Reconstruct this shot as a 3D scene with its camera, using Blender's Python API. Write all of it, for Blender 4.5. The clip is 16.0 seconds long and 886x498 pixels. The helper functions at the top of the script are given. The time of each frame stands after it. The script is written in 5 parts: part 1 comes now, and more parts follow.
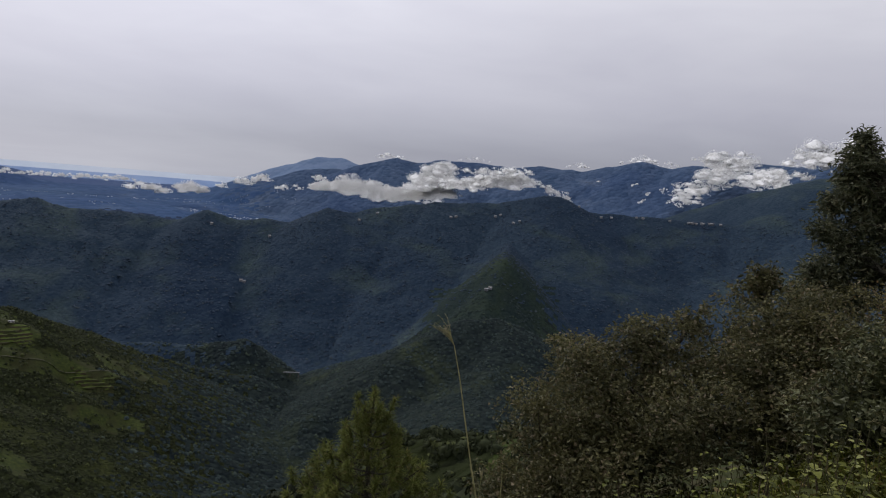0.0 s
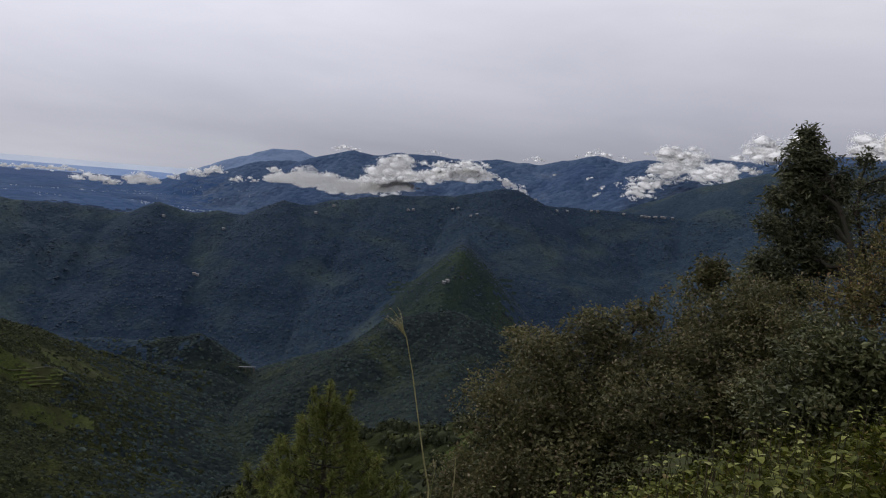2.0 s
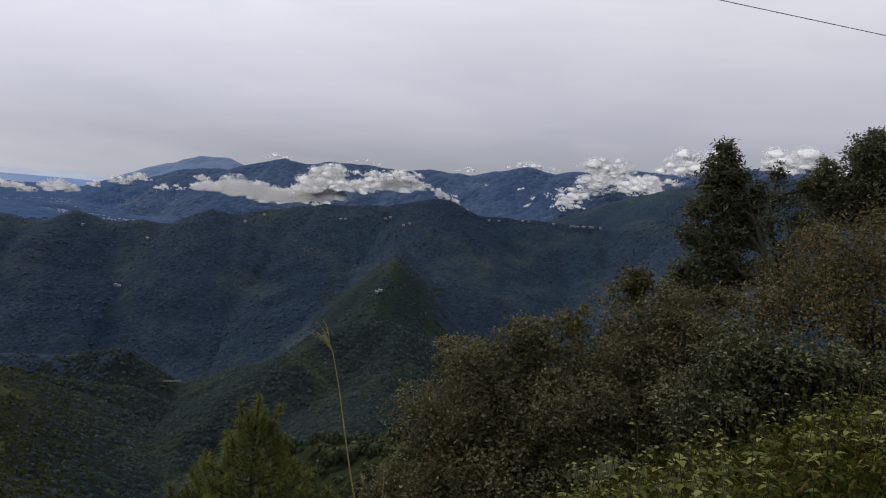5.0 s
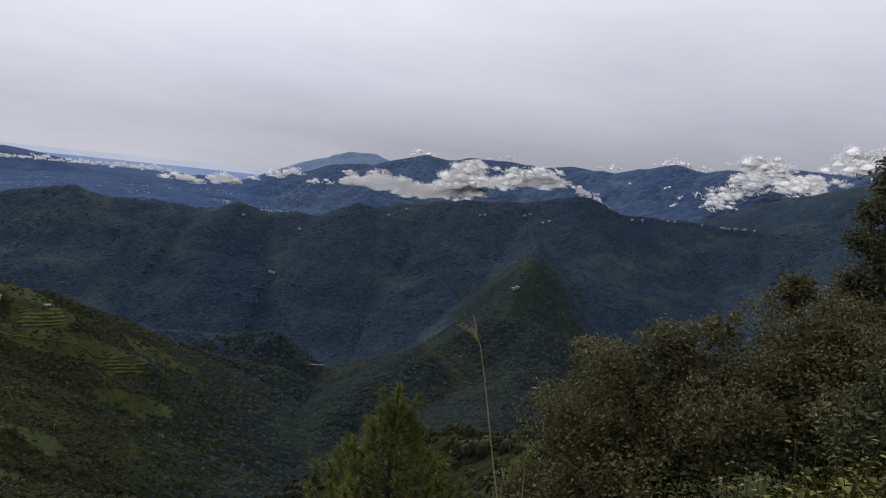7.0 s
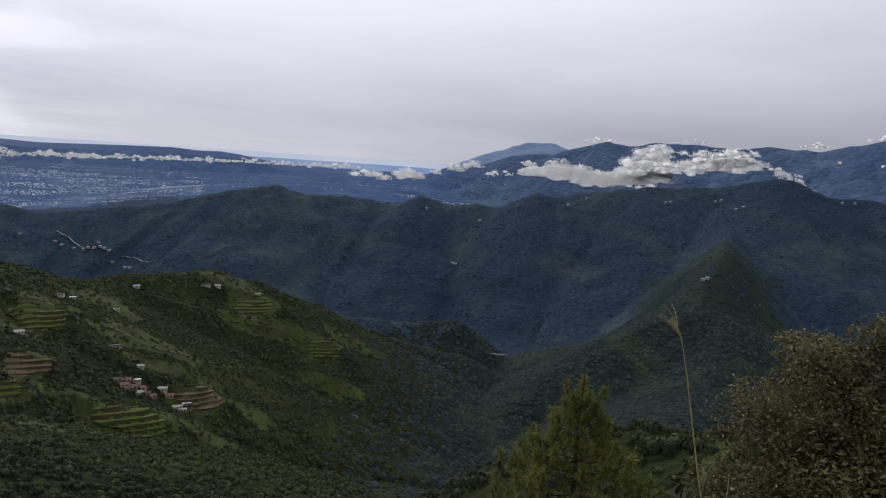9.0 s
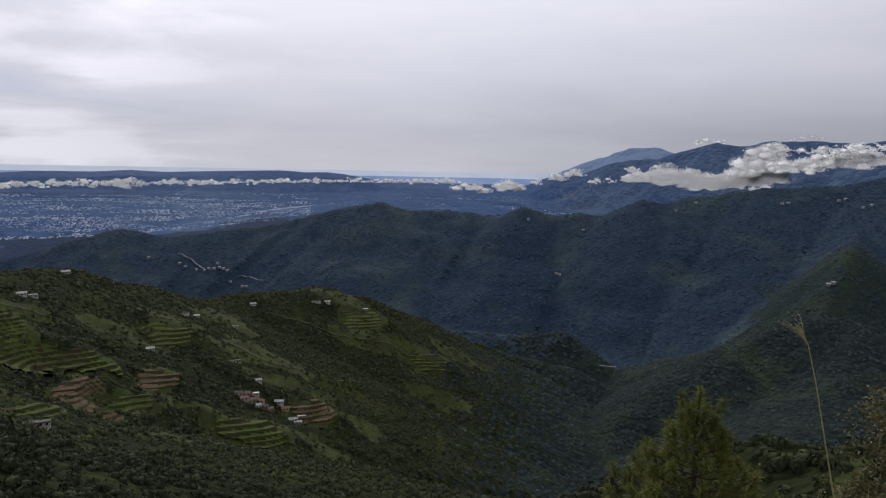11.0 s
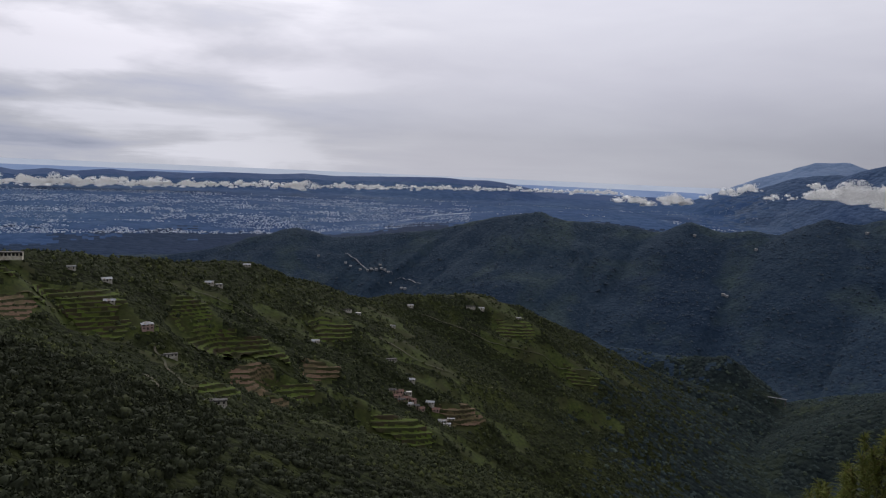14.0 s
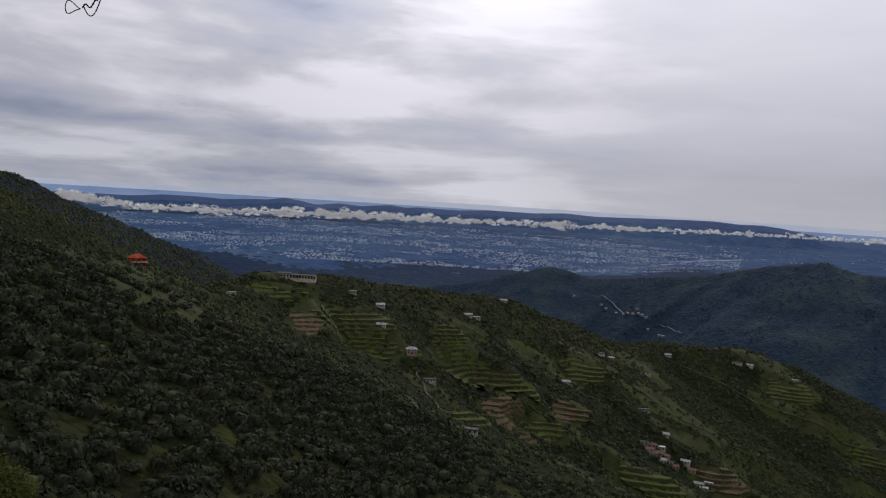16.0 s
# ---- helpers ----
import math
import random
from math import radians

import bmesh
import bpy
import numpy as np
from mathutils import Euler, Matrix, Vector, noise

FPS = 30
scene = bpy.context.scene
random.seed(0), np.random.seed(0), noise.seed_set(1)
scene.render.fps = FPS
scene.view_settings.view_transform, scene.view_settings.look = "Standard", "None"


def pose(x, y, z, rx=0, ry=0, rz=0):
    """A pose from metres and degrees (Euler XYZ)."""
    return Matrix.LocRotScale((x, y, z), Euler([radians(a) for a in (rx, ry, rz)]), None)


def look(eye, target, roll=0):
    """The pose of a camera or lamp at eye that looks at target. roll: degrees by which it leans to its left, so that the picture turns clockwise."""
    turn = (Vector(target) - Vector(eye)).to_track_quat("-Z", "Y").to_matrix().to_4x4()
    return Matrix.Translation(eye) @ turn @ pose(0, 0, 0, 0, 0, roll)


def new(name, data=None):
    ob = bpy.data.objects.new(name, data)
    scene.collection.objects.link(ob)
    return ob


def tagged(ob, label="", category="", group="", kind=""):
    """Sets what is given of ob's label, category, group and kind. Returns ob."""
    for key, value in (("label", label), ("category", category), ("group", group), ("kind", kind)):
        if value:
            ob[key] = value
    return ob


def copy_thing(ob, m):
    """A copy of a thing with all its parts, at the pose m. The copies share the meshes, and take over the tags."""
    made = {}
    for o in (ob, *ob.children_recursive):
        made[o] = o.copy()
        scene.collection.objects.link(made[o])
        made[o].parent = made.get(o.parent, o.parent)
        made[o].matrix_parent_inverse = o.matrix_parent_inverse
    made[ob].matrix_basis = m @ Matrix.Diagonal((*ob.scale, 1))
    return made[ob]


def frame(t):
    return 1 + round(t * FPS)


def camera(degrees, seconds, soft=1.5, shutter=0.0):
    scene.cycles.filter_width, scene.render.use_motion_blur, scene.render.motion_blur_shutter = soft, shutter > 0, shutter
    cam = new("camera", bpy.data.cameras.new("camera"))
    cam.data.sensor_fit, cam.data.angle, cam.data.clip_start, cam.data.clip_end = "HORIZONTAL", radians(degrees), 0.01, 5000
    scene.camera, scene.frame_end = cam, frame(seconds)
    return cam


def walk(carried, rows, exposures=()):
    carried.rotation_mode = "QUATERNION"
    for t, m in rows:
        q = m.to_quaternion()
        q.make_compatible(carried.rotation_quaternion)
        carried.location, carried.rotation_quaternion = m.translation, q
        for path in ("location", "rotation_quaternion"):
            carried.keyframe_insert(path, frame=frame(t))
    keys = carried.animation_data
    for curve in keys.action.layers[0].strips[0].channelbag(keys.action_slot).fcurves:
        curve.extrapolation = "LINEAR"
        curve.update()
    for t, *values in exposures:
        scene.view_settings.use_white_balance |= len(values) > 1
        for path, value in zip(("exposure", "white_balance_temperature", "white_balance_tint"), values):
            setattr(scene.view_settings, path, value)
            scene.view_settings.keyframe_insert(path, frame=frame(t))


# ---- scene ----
# A hillside over a wide valley; the eye stands at the origin, y is the first view, z is up.
cam = camera(64.5, 16.0, soft=1.15)
walk(cam, [
    (0, pose(0.019, 0.017, -0.003, 85.16, -4.70, 2.43)),
    (0.5, pose(0.031, 0.018, -0.001, 85.89, -4.71, 0.01)),
    (1, pose(0.032, -0.007, 0.000, 85.56, -4.57, 0.50)),
    (1.5, pose(0.030, 0.010, 0.002, 84.92, -4.84, 0.00)),
    (2, pose(0.037, 0.006, 0.001, 84.87, -4.96, -1.04)),
    (2.5, pose(0.052, 0.003, 0.010, 85.45, -4.38, -3.88)),
    (3, pose(0.076, 0.018, 0.019, 85.80, -2.82, -10.97)),
    (3.2, pose(0.084, 0.033, 0.020, 86.05, -2.49, -13.06)),
    (3.9, pose(0.088, 0.030, 0.020, 86.0, -3.00, -15.20)),
    (4.7, pose(0.066, 0.012, 0.016, 86.1, -4.70, -9.60)),
    (5.3, pose(0.045, -0.003, 0.012, 86.07, -5.86, -3.81)),
    (5.5, pose(0.037, -0.012, 0.011, 85.50, -6.28, -2.25)),
    (6, pose(0.028, -0.001, 0.008, 84.46, -7.06, 1.78)),
    (6.5, pose(0.020, 0.001, 0.005, 84.61, -6.51, 3.67)),
    (7, pose(0.016, 0.012, 0.004, 84.73, -6.21, 4.88)),
    (7.5, pose(0.011, 0.010, 0.004, 84.78, -6.27, 7.12)),
    (8, pose(-0.000, 0.013, -0.001, 84.30, -6.16, 10.33)),
    (8.5, pose(-0.011, 0.011, -0.004, 83.48, -6.24, 13.91)),
    (9, pose(-0.029, 0.006, -0.004, 82.70, -3.91, 19.34)),
    (9.2, pose(-0.031, 0.002, -0.003, 83.03, -3.79, 20.52)),
    (11.3, pose(-0.037, -0.010, -0.009, 83.15, -2.10, 28.95)),
    (11.5, pose(-0.062, -0.013, -0.016, 83.01, -3.10, 30.11)),
    (12, pose(-0.070, -0.006, -0.008, 83.83, -2.48, 30.62)),
    (12.5, pose(-0.082, -0.008, -0.014, 83.73, -2.10, 32.20)),
    (13, pose(-0.066, -0.005, -0.015, 83.53, -2.11, 33.60)),
    (13.5, pose(-0.068, -0.010, -0.020, 83.70, -2.50, 35.92)),
    (14, pose(-0.031, -0.003, -0.009, 83.68, -2.53, 40.38)),
    (14.5, pose(-0.015, -0.000, -0.004, 83.29, -2.06, 45.73)),
    (15, pose(-0.007, -0.000, -0.002, 83.35, -2.82, 52.08)),
    (15.5, pose(-0.004, 0.000, -0.001, 83.68, -3.05, 56.22)),
    (16, pose(-0.004, 0.001, -0.000, 85.80, -3.64, 61.31)),
], exposures=[(0, 0.05), (3, 0.12), (5.5, 0.12), (7, 0.18), (9, 0.26), (11.5, 0.08), (12.5, 0.0), (14.5, -0.06), (16, -0.18)])


# ---- sky and sun ----
SUN_BEARING, SUN_HEIGHT = 47.0, 30.0      # degrees left of the y axis, degrees up


def direction(bearing, up):
    b, e = radians(bearing), radians(up)
    return Vector((-math.sin(b) * math.cos(e), math.cos(b) * math.cos(e), math.sin(e)))


class Nodes:
    """A short hand for node trees."""

    def __init__(self, tree):
        self.tree = tree
        tree.nodes.clear()

    def add(self, kind, inputs=(), **settings):
        node = self.tree.nodes.new(kind)
        if "operation" in settings:
            node.operation = settings["operation"]
        if "use_clamp" in settings:
            node.use_clamp = settings["use_clamp"]
        if "data_type" in settings:
            node.data_type, node.blend_type = settings["data_type"], settings["blend_type"]
        for key, value in dict(inputs).items():
            socket = node.inputs[key]
            if isinstance(value, bpy.types.NodeSocket):
                self.tree.links.new(value, socket)
            else:
                socket.default_value = value
        return node

    def math(self, op, a, b=0.0, clamp=False):
        return self.add("ShaderNodeMath", {0: a, 1: b}, operation=op, use_clamp=clamp).outputs[0]

    def ramp(self, fac, stops, interpolation="LINEAR"):
        node = self.add("ShaderNodeValToRGB", {"Fac": fac})
        node.color_ramp.interpolation = interpolation
        els = node.color_ramp.elements
        while len(els) < len(stops):
            els.new(0.5)
        for el, (p, c) in zip(els, stops):
            el.position = p
            el.color = (*c, 1) if isinstance(c, tuple) else (c, c, c, 1)
        return node.outputs["Color"]

    def mix(self, fac, a, b, blend="MIX"):
        node = self.add("ShaderNodeMix", data_type="RGBA", blend_type=blend)
        for socket, value in ((node.inputs[0], fac), (node.inputs[6], a), (node.inputs[7], b)):
            if isinstance(value, bpy.types.NodeSocket):
                self.tree.links.new(value, socket)
            else:
                socket.default_value = (*value, 1) if isinstance(value, tuple) else value
        return node.outputs[2]

    def noise(self, vector, scale, detail=4.0, rough=0.55, warp=0.0):
        return self.add("ShaderNodeTexNoise", {"Vector": vector, "Scale": scale, "Detail": detail, "Roughness": rough,
                                               "Distortion": warp}).outputs["Fac"]


world = bpy.data.worlds.new("overcast_sky")
scene.world = world
world.use_nodes = True
n = Nodes(world.node_tree)
way = n.add("ShaderNodeTexCoord").outputs["Generated"]
sep = n.add("ShaderNodeSeparateXYZ", {0: way})
up = n.math("MAXIMUM", sep.outputs["Z"], 0.0)
# cloud sheet: the direction laid out on a level layer, so that the clouds flatten towards the horizon
lift = n.math("ADD", up, 0.09)
sheet = n.add("ShaderNodeCombineXYZ", {0: n.math("DIVIDE", sep.outputs["X"], lift), 1: n.math("DIVIDE", sep.outputs["Y"], lift), 2: 0.0}).outputs[0]
sun_dot = n.add("ShaderNodeVectorMath", {0: way, 1: direction(37.0, 22.0)}, operation="DOT_PRODUCT").outputs["Value"]
glow = n.ramp(sun_dot, [(0.0, 0.90), (0.50, 0.90), (0.75, 0.99), (0.90, 1.12), (1.0, 1.26)])
side = n.add("ShaderNodeVectorMath", {0: way, 1: direction(85.0, 8.0)}, operation="DOT_PRODUCT").outputs["Value"]
broken = n.ramp(side, [(0.68, 0.0), (0.99, 1.0)], "EASE")
grey = n.ramp(up, [(0.0, (0.335, 0.345, 0.395)), (0.05, (0.33, 0.335, 0.385)), (0.13, (0.50, 0.495, 0.555)), (0.28, (0.72, 0.71, 0.765)), (0.36, (0.74, 0.73, 0.78)), (0.7, (0.92, 0.91, 0.96)), (1.0, (1.02, 1.01, 1.05))])
layers = n.add("ShaderNodeVectorMath", {0: way, 1: (2.6, 2.6, 11.0)}, operation="MULTIPLY").outputs[0]
band = n.noise(layers, 1.15, 5.0, 0.52, 0.35)
big = n.noise(sheet, 0.32, 5.0, 0.52, 0.6)
fine = n.noise(sheet, 1.1, 6.0, 0.6, 0.3)
shape = n.math("ADD", n.math("MULTIPLY", big, 0.35), n.math("ADD", n.math("MULTIPLY", fine, 0.15), n.math("MULTIPLY", band, 0.5)))
# over the plain the sheet breaks into a dark blue layer with a bright one above it
tier = n.ramp(up, [(0.02, 0.62), (0.050, 0.60), (0.076, 0.20), (0.094, 0.46), (0.118, 0.95), (0.150, 0.78), (0.23, 0.45)], "EASE")
tiers = n.math("ADD", shape, n.math("MULTIPLY", n.math("SUBTRACT", tier, 0.5), 0.20))
dark = n.ramp(tiers, [(0.39, (0.62, 0.68, 0.80)), (0.46, (0.88, 0.91, 0.99)), (0.52, (1.06, 1.06, 1.06)), (0.60, (1.55, 1.52, 1.48))])
soft = n.ramp(shape, [(0.36, (0.92, 0.92, 0.94)), (0.64, (1.08, 1.08, 1.07))])
cloud = n.mix(1.0, grey, n.mix(broken, soft, dark), "MULTIPLY")
# the air over the plain is bright down to the horizon
plain_side = n.ramp(n.add("ShaderNodeVectorMath", {0: way, 1: direction(75.0, 0.0)}, operation="DOT_PRODUCT").outputs["Value"], [(0.45, 0.0), (0.95, 1.0)])
low_down = n.ramp(up, [(0.0, 1.0), (0.06, 0.8), (0.14, 0.0)])
cloud = n.mix(1.0, cloud, n.mix(n.math("MULTIPLY", plain_side, low_down), (1.0, 1.0, 1.0), (1.30, 1.31, 1.30)), "MULTIPLY")
cloud = n.mix(1.0, cloud, glow, "MULTIPLY")
sky = n.add("ShaderNodeTexSky")
sky.sky_type, sky.sun_disc, sky.sun_elevation, sky.sun_rotation = "NISHITA", False, radians(SUN_HEIGHT), radians(-SUN_BEARING)
clear = n.mix(1.0, sky.outputs["Color"], (0.1, 0.1, 0.1), "MULTIPLY")
total = n.mix(0.97, clear, n.mix(1.0, cloud, (0.99, 1.0, 1.03), "MULTIPLY"))
n.add("ShaderNodeOutputWorld", {"Surface": n.add("ShaderNodeBackground", {"Color": total, "Strength": 1.0}).outputs[0]})

sun = new("sun", bpy.data.lights.new("sun", "SUN"))
sun.data.energy, sun.data.angle, sun.data.color = 1.6, radians(12), (1.0, 0.96, 0.90)
sun.matrix_world = look(direction(SUN_BEARING, SUN_HEIGHT) * 50, (0, 0, 0))


# ---- materials ----
def material(name):
    m = bpy.data.materials.new(name)
    m.use_nodes = True
    return m, Nodes(m.node_tree)


def finish(m, n, color, rough=0.8, height=None, depth=0.1, strength=0.6, metal=0.0, leafy=0.0, spec=0.3):
    inputs = {"Base Color": color, "Roughness": rough, "Metallic": metal, "Specular IOR Level": spec}
    if height is not None:
        inputs["Normal"] = n.add("ShaderNodeBump", {"Strength": strength, "Distance": depth, "Height": height}).outputs[0]
    surface = n.add("ShaderNodeBsdfPrincipled", inputs).outputs[0]
    if leafy:
        glow = n.add("ShaderNodeBsdfTranslucent", {"Color": color}).outputs[0]
        surface = n.add("ShaderNodeMixShader", {0: leafy, 1: surface, 2: glow}).outputs[0]
    n.add("ShaderNodeOutputMaterial", {"Surface": surface})
    return m


def where(n):
    return n.add("ShaderNodeNewGeometry").outputs["Position"]


def two_scale(name, a, b, c, fine, coarse, rough=0.85, depth=0.1, strength=0.6, spec=0.08, lo=0.35, hi=0.65):
    """Colours a and b in a fine grain, c in coarse patches."""
    m, n = material(name)
    p = where(n)
    grain = n.noise(p, fine, 5, 0.6)
    patch = n.noise(p, coarse, 4, 0.55, 0.4)
    color = n.mix(n.ramp(patch, [(0.42, 0.0), (0.62, 1.0)]), n.ramp(grain, [(lo, a), (hi, b)]), c)
    return finish(m, n, color, rough, grain, depth, strength, spec=spec)


def woodland(name, dark, light, open_land, crown, patch_scale, openness=(0.56, 0.66), depth=3.0, streak=0.0):
    """Forest seen from afar: crowns by cells, glades in patches."""
    m, n = material(name)
    p = where(n)
    cell = n.add("ShaderNodeTexVoronoi", {"Vector": p, "Scale": 1.0 / crown, "Randomness": 1.0})
    tone = n.add("ShaderNodeSeparateColor", {0: cell.outputs["Color"]}).outputs[0]
    grain = n.noise(p, 0.6 / crown, 5, 0.65)
    mixv = n.math("ADD", n.math("MULTIPLY", tone, 0.5), n.math("MULTIPLY", grain, 0.5))
    trees = n.ramp(mixv, [(0.25, dark), (0.75, light)])
    patch = n.noise(p, patch_scale, 6, 0.6, 0.5)
    scrub = n.mix(1.0, open_land, n.ramp(n.noise(p, 0.9 / crown, 6, 0.75), [(0.35, 0.45), (0.5, 0.95), (0.7, 1.35)]), "MULTIPLY")
    color = n.mix(n.ramp(patch, [(openness[0], 0.0), (openness[1], 1.0)]), trees, scrub)
    broad = n.noise(p, patch_scale * 0.3, 3, 0.5)
    color = n.mix(1.0, color, n.ramp(broad, [(0.3, (0.75, 0.80, 0.88)), (0.7, (1.2, 1.15, 1.05))]), "MULTIPLY")
    height = n.math("SUBTRACT", grain, n.math("MULTIPLY", cell.outputs["Distance"], 0.8))
    return finish(m, n, color, 0.9, height, depth, 0.9, spec=0.02)


def foliage(name, dark, light, dry=None, leafy=0.25, rough=0.55, dry_share=0.2, spec=0.06):
    """Leaves, each island of the mesh in a tone of its own."""
    m, n = material(name)
    geo = n.add("ShaderNodeNewGeometry")
    island = geo.outputs["Random Per Island"]
    color = n.ramp(island, [(0.0, dark), (1.0, light)])
    if dry:
        pick = n.math("FRACT", n.math("MULTIPLY", island, 37.17))
        color = n.mix(n.ramp(pick, [(1 - dry_share - 0.02, 0.0), (1 - dry_share, 1.0)]), color, dry)
    clump = n.noise(geo.outputs["Position"], 1.4, 3, 0.5)
    color = n.mix(1.0, color, n.ramp(clump, [(0.3, (0.7, 0.72, 0.75)), (0.7, (1.25, 1.22, 1.15))]), "MULTIPLY")
    return finish(m, n, color, rough, leafy=leafy, spec=spec)


M_TURF = two_scale("rough_turf", (0.012, 0.017, 0.005), (0.034, 0.042, 0.010), (0.036, 0.030, 0.014), 6.0, 0.35, 0.95, 0.05)
M_NEAR = woodland("near_hillside", (0.009, 0.011, 0.006), (0.022, 0.027, 0.011), (0.031, 0.037, 0.011), 3.4, 0.014, (0.52, 0.68), 2.0)
# Ridge ground: haze blues the colour, shade under the crowns darkens it.
M_MID = woodland("hazed_forest_hillside", (0.014, 0.026, 0.045), (0.026, 0.041, 0.061), (0.039, 0.057, 0.061), 7.0, 0.006, (0.52, 0.70), 2.5)
# Valley ground: a little haze blue, darkened like the shaded floor under trees.
M_FOOT = woodland("hazed_forest_slope", (0.010, 0.015, 0.017), (0.021, 0.029, 0.027), (0.030, 0.039, 0.025), 7.0, 0.008, (0.54, 0.68), 4.0)
# Left hill ground, its colour darkened because it faces away from the sun.
M_HILL_SHADED = woodland("shaded_forest_hill", (0.009, 0.014, 0.019), (0.017, 0.023, 0.030), (0.021, 0.030, 0.030), 7.0, 0.006, (0.56, 0.72), 2.5)
# Grass green of the cone, dulled with some painted haze.
M_CONE = woodland("hazed_grassy_cone", (0.013, 0.022, 0.023), (0.023, 0.034, 0.030), (0.030, 0.043, 0.029), 6.0, 0.010, (0.46, 0.66), 3.0)
# Far land: distance haze is painted in, bluer and paler farther off.
M_FAR = woodland("hazed_far_forest", (0.036, 0.062, 0.118), (0.060, 0.090, 0.155), (0.088, 0.118, 0.18), 25.0, 0.006, (0.58, 0.72), 10.0)
M_PALE = woodland("hazed_farthest_slope", (0.105, 0.155, 0.255), (0.135, 0.185, 0.290), (0.15, 0.20, 0.29), 30.0, 0.003, (0.60, 0.72), 4.0)
M_PLAIN = woodland("hazed_plain", (0.022, 0.051, 0.116), (0.039, 0.073, 0.153), (0.067, 0.104, 0.179), 30.0, 0.005, (0.55, 0.70), 3.0)
M_PLAINWOOD = woodland("dark_hazed_plain_woods", (0.009, 0.020, 0.048), (0.017, 0.031, 0.064), (0.027, 0.044, 0.078), 20.0, 0.006, (0.60, 0.72), 3.0)
M_GRASSLAND = two_scale("hill_grassland", (0.017, 0.025, 0.007), (0.043, 0.054, 0.013), (0.023, 0.025, 0.009), 0.30, 0.035, 0.95, 0.3)
M_MEADOW = two_scale("bright_pasture", (0.014, 0.023, 0.004), (0.038, 0.053, 0.008), (0.018, 0.026, 0.006), 1.6, 0.25, 0.95, 0.05)
# Rim of the plain, coloured as haze that fades into the sky.
M_RANGE = woodland("hazed_hills_over_the_plain", (0.044, 0.072, 0.150), (0.056, 0.086, 0.170), (0.068, 0.100, 0.180), 40.0, 0.004, (0.55, 0.75), 3.0)
M_HORIZON = two_scale("hazed_plain_at_the_horizon", (0.46, 0.52, 0.61), (0.50, 0.56, 0.64), (0.52, 0.57, 0.64), 0.01, 0.002, 0.95, 1.0)
M_HAZE = two_scale("hazed_outer_plain", (0.17, 0.25, 0.42), (0.21, 0.29, 0.46), (0.23, 0.31, 0.47), 0.01, 0.002, 0.95, 1.0)
M_CROWN = foliage("forest_crowns", (0.020, 0.025, 0.014), (0.043, 0.051, 0.025), (0.056, 0.065, 0.024), 0.06, 0.85, 0.10)
# Duller copy of the forest crowns, painted for slopes in cloud shade.
M_CROWN_SHADED = foliage("shaded_forest_crowns", (0.022, 0.026, 0.017), (0.035, 0.041, 0.024), (0.043, 0.049, 0.024), 0.06, 0.85, 0.10)
# Crowns of the left hill, with its shade painted in too.
M_CROWN_DARK = foliage("shaded_hill_crowns", (0.011, 0.015, 0.019), (0.017, 0.022, 0.027), (0.020, 0.026, 0.026), 0.05, 0.9, 0.1)
# Ridge crowns, with the blue of distance haze mixed into the green.
M_CROWN_MID = foliage("hazed_ridge_crowns", (0.030, 0.045, 0.071), (0.039, 0.056, 0.084), (0.046, 0.061, 0.073), 0.05, 0.9, 0.1)
# Valley crowns: less haze blue in them than in the ridge crowns.
M_CROWN_FOOT = foliage("hazed_valley_crowns", (0.024, 0.036, 0.038), (0.038, 0.053, 0.050), (0.045, 0.060, 0.045), 0.05, 0.9, 0.1)
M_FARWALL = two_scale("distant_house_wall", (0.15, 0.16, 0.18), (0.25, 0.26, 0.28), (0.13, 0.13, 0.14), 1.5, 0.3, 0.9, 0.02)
M_WHITE = two_scale("white_school_wall", (0.44, 0.41, 0.34), (0.60, 0.57, 0.49), (0.32, 0.29, 0.22), 1.5, 0.3, 0.9, 0.02)
M_FIELD = two_scale("green_terrace", (0.034, 0.050, 0.010), (0.068, 0.090, 0.018), (0.040, 0.050, 0.012), 1.2, 0.05, 0.95, 0.1)
M_SOIL = two_scale("ploughed_terrace", (0.075, 0.050, 0.034), (0.125, 0.082, 0.055), (0.055, 0.050, 0.022), 1.0, 0.06, 0.95, 0.1)
M_BANK = two_scale("terrace_bank", (0.012, 0.016, 0.006), (0.032, 0.036, 0.013), (0.032, 0.026, 0.015), 1.5, 0.06, 0.95, 0.2)
M_PATH = two_scale("pale_earth_path", (0.055, 0.052, 0.036), (0.11, 0.10, 0.075), (0.040, 0.042, 0.024), 0.8, 0.06, 0.95, 0.1)
M_LIME = two_scale("limewashed_wall", (0.34, 0.32, 0.28), (0.50, 0.48, 0.43), (0.24, 0.22, 0.18), 1.5, 0.3, 0.9, 0.02)
M_TAN = two_scale("mud_plaster_wall", (0.26, 0.20, 0.14), (0.40, 0.32, 0.23), (0.22, 0.17, 0.12), 1.5, 0.3, 0.9, 0.02)
M_ROSE = two_scale("rose_plaster_wall", (0.26, 0.18, 0.155), (0.38, 0.27, 0.235), (0.22, 0.16, 0.14), 1.5, 0.3, 0.9, 0.02)
M_ORANGE = two_scale("orange_painted_wall", (0.260, 0.046, 0.019), (0.360, 0.074, 0.031), (0.217, 0.037, 0.019), 1.5, 0.3, 0.8, 0.02)
M_SLATE = two_scale("grey_slab_roof", (0.06, 0.06, 0.06), (0.13, 0.125, 0.12), (0.05, 0.045, 0.04), 2.0, 0.5, 0.85, 0.03)
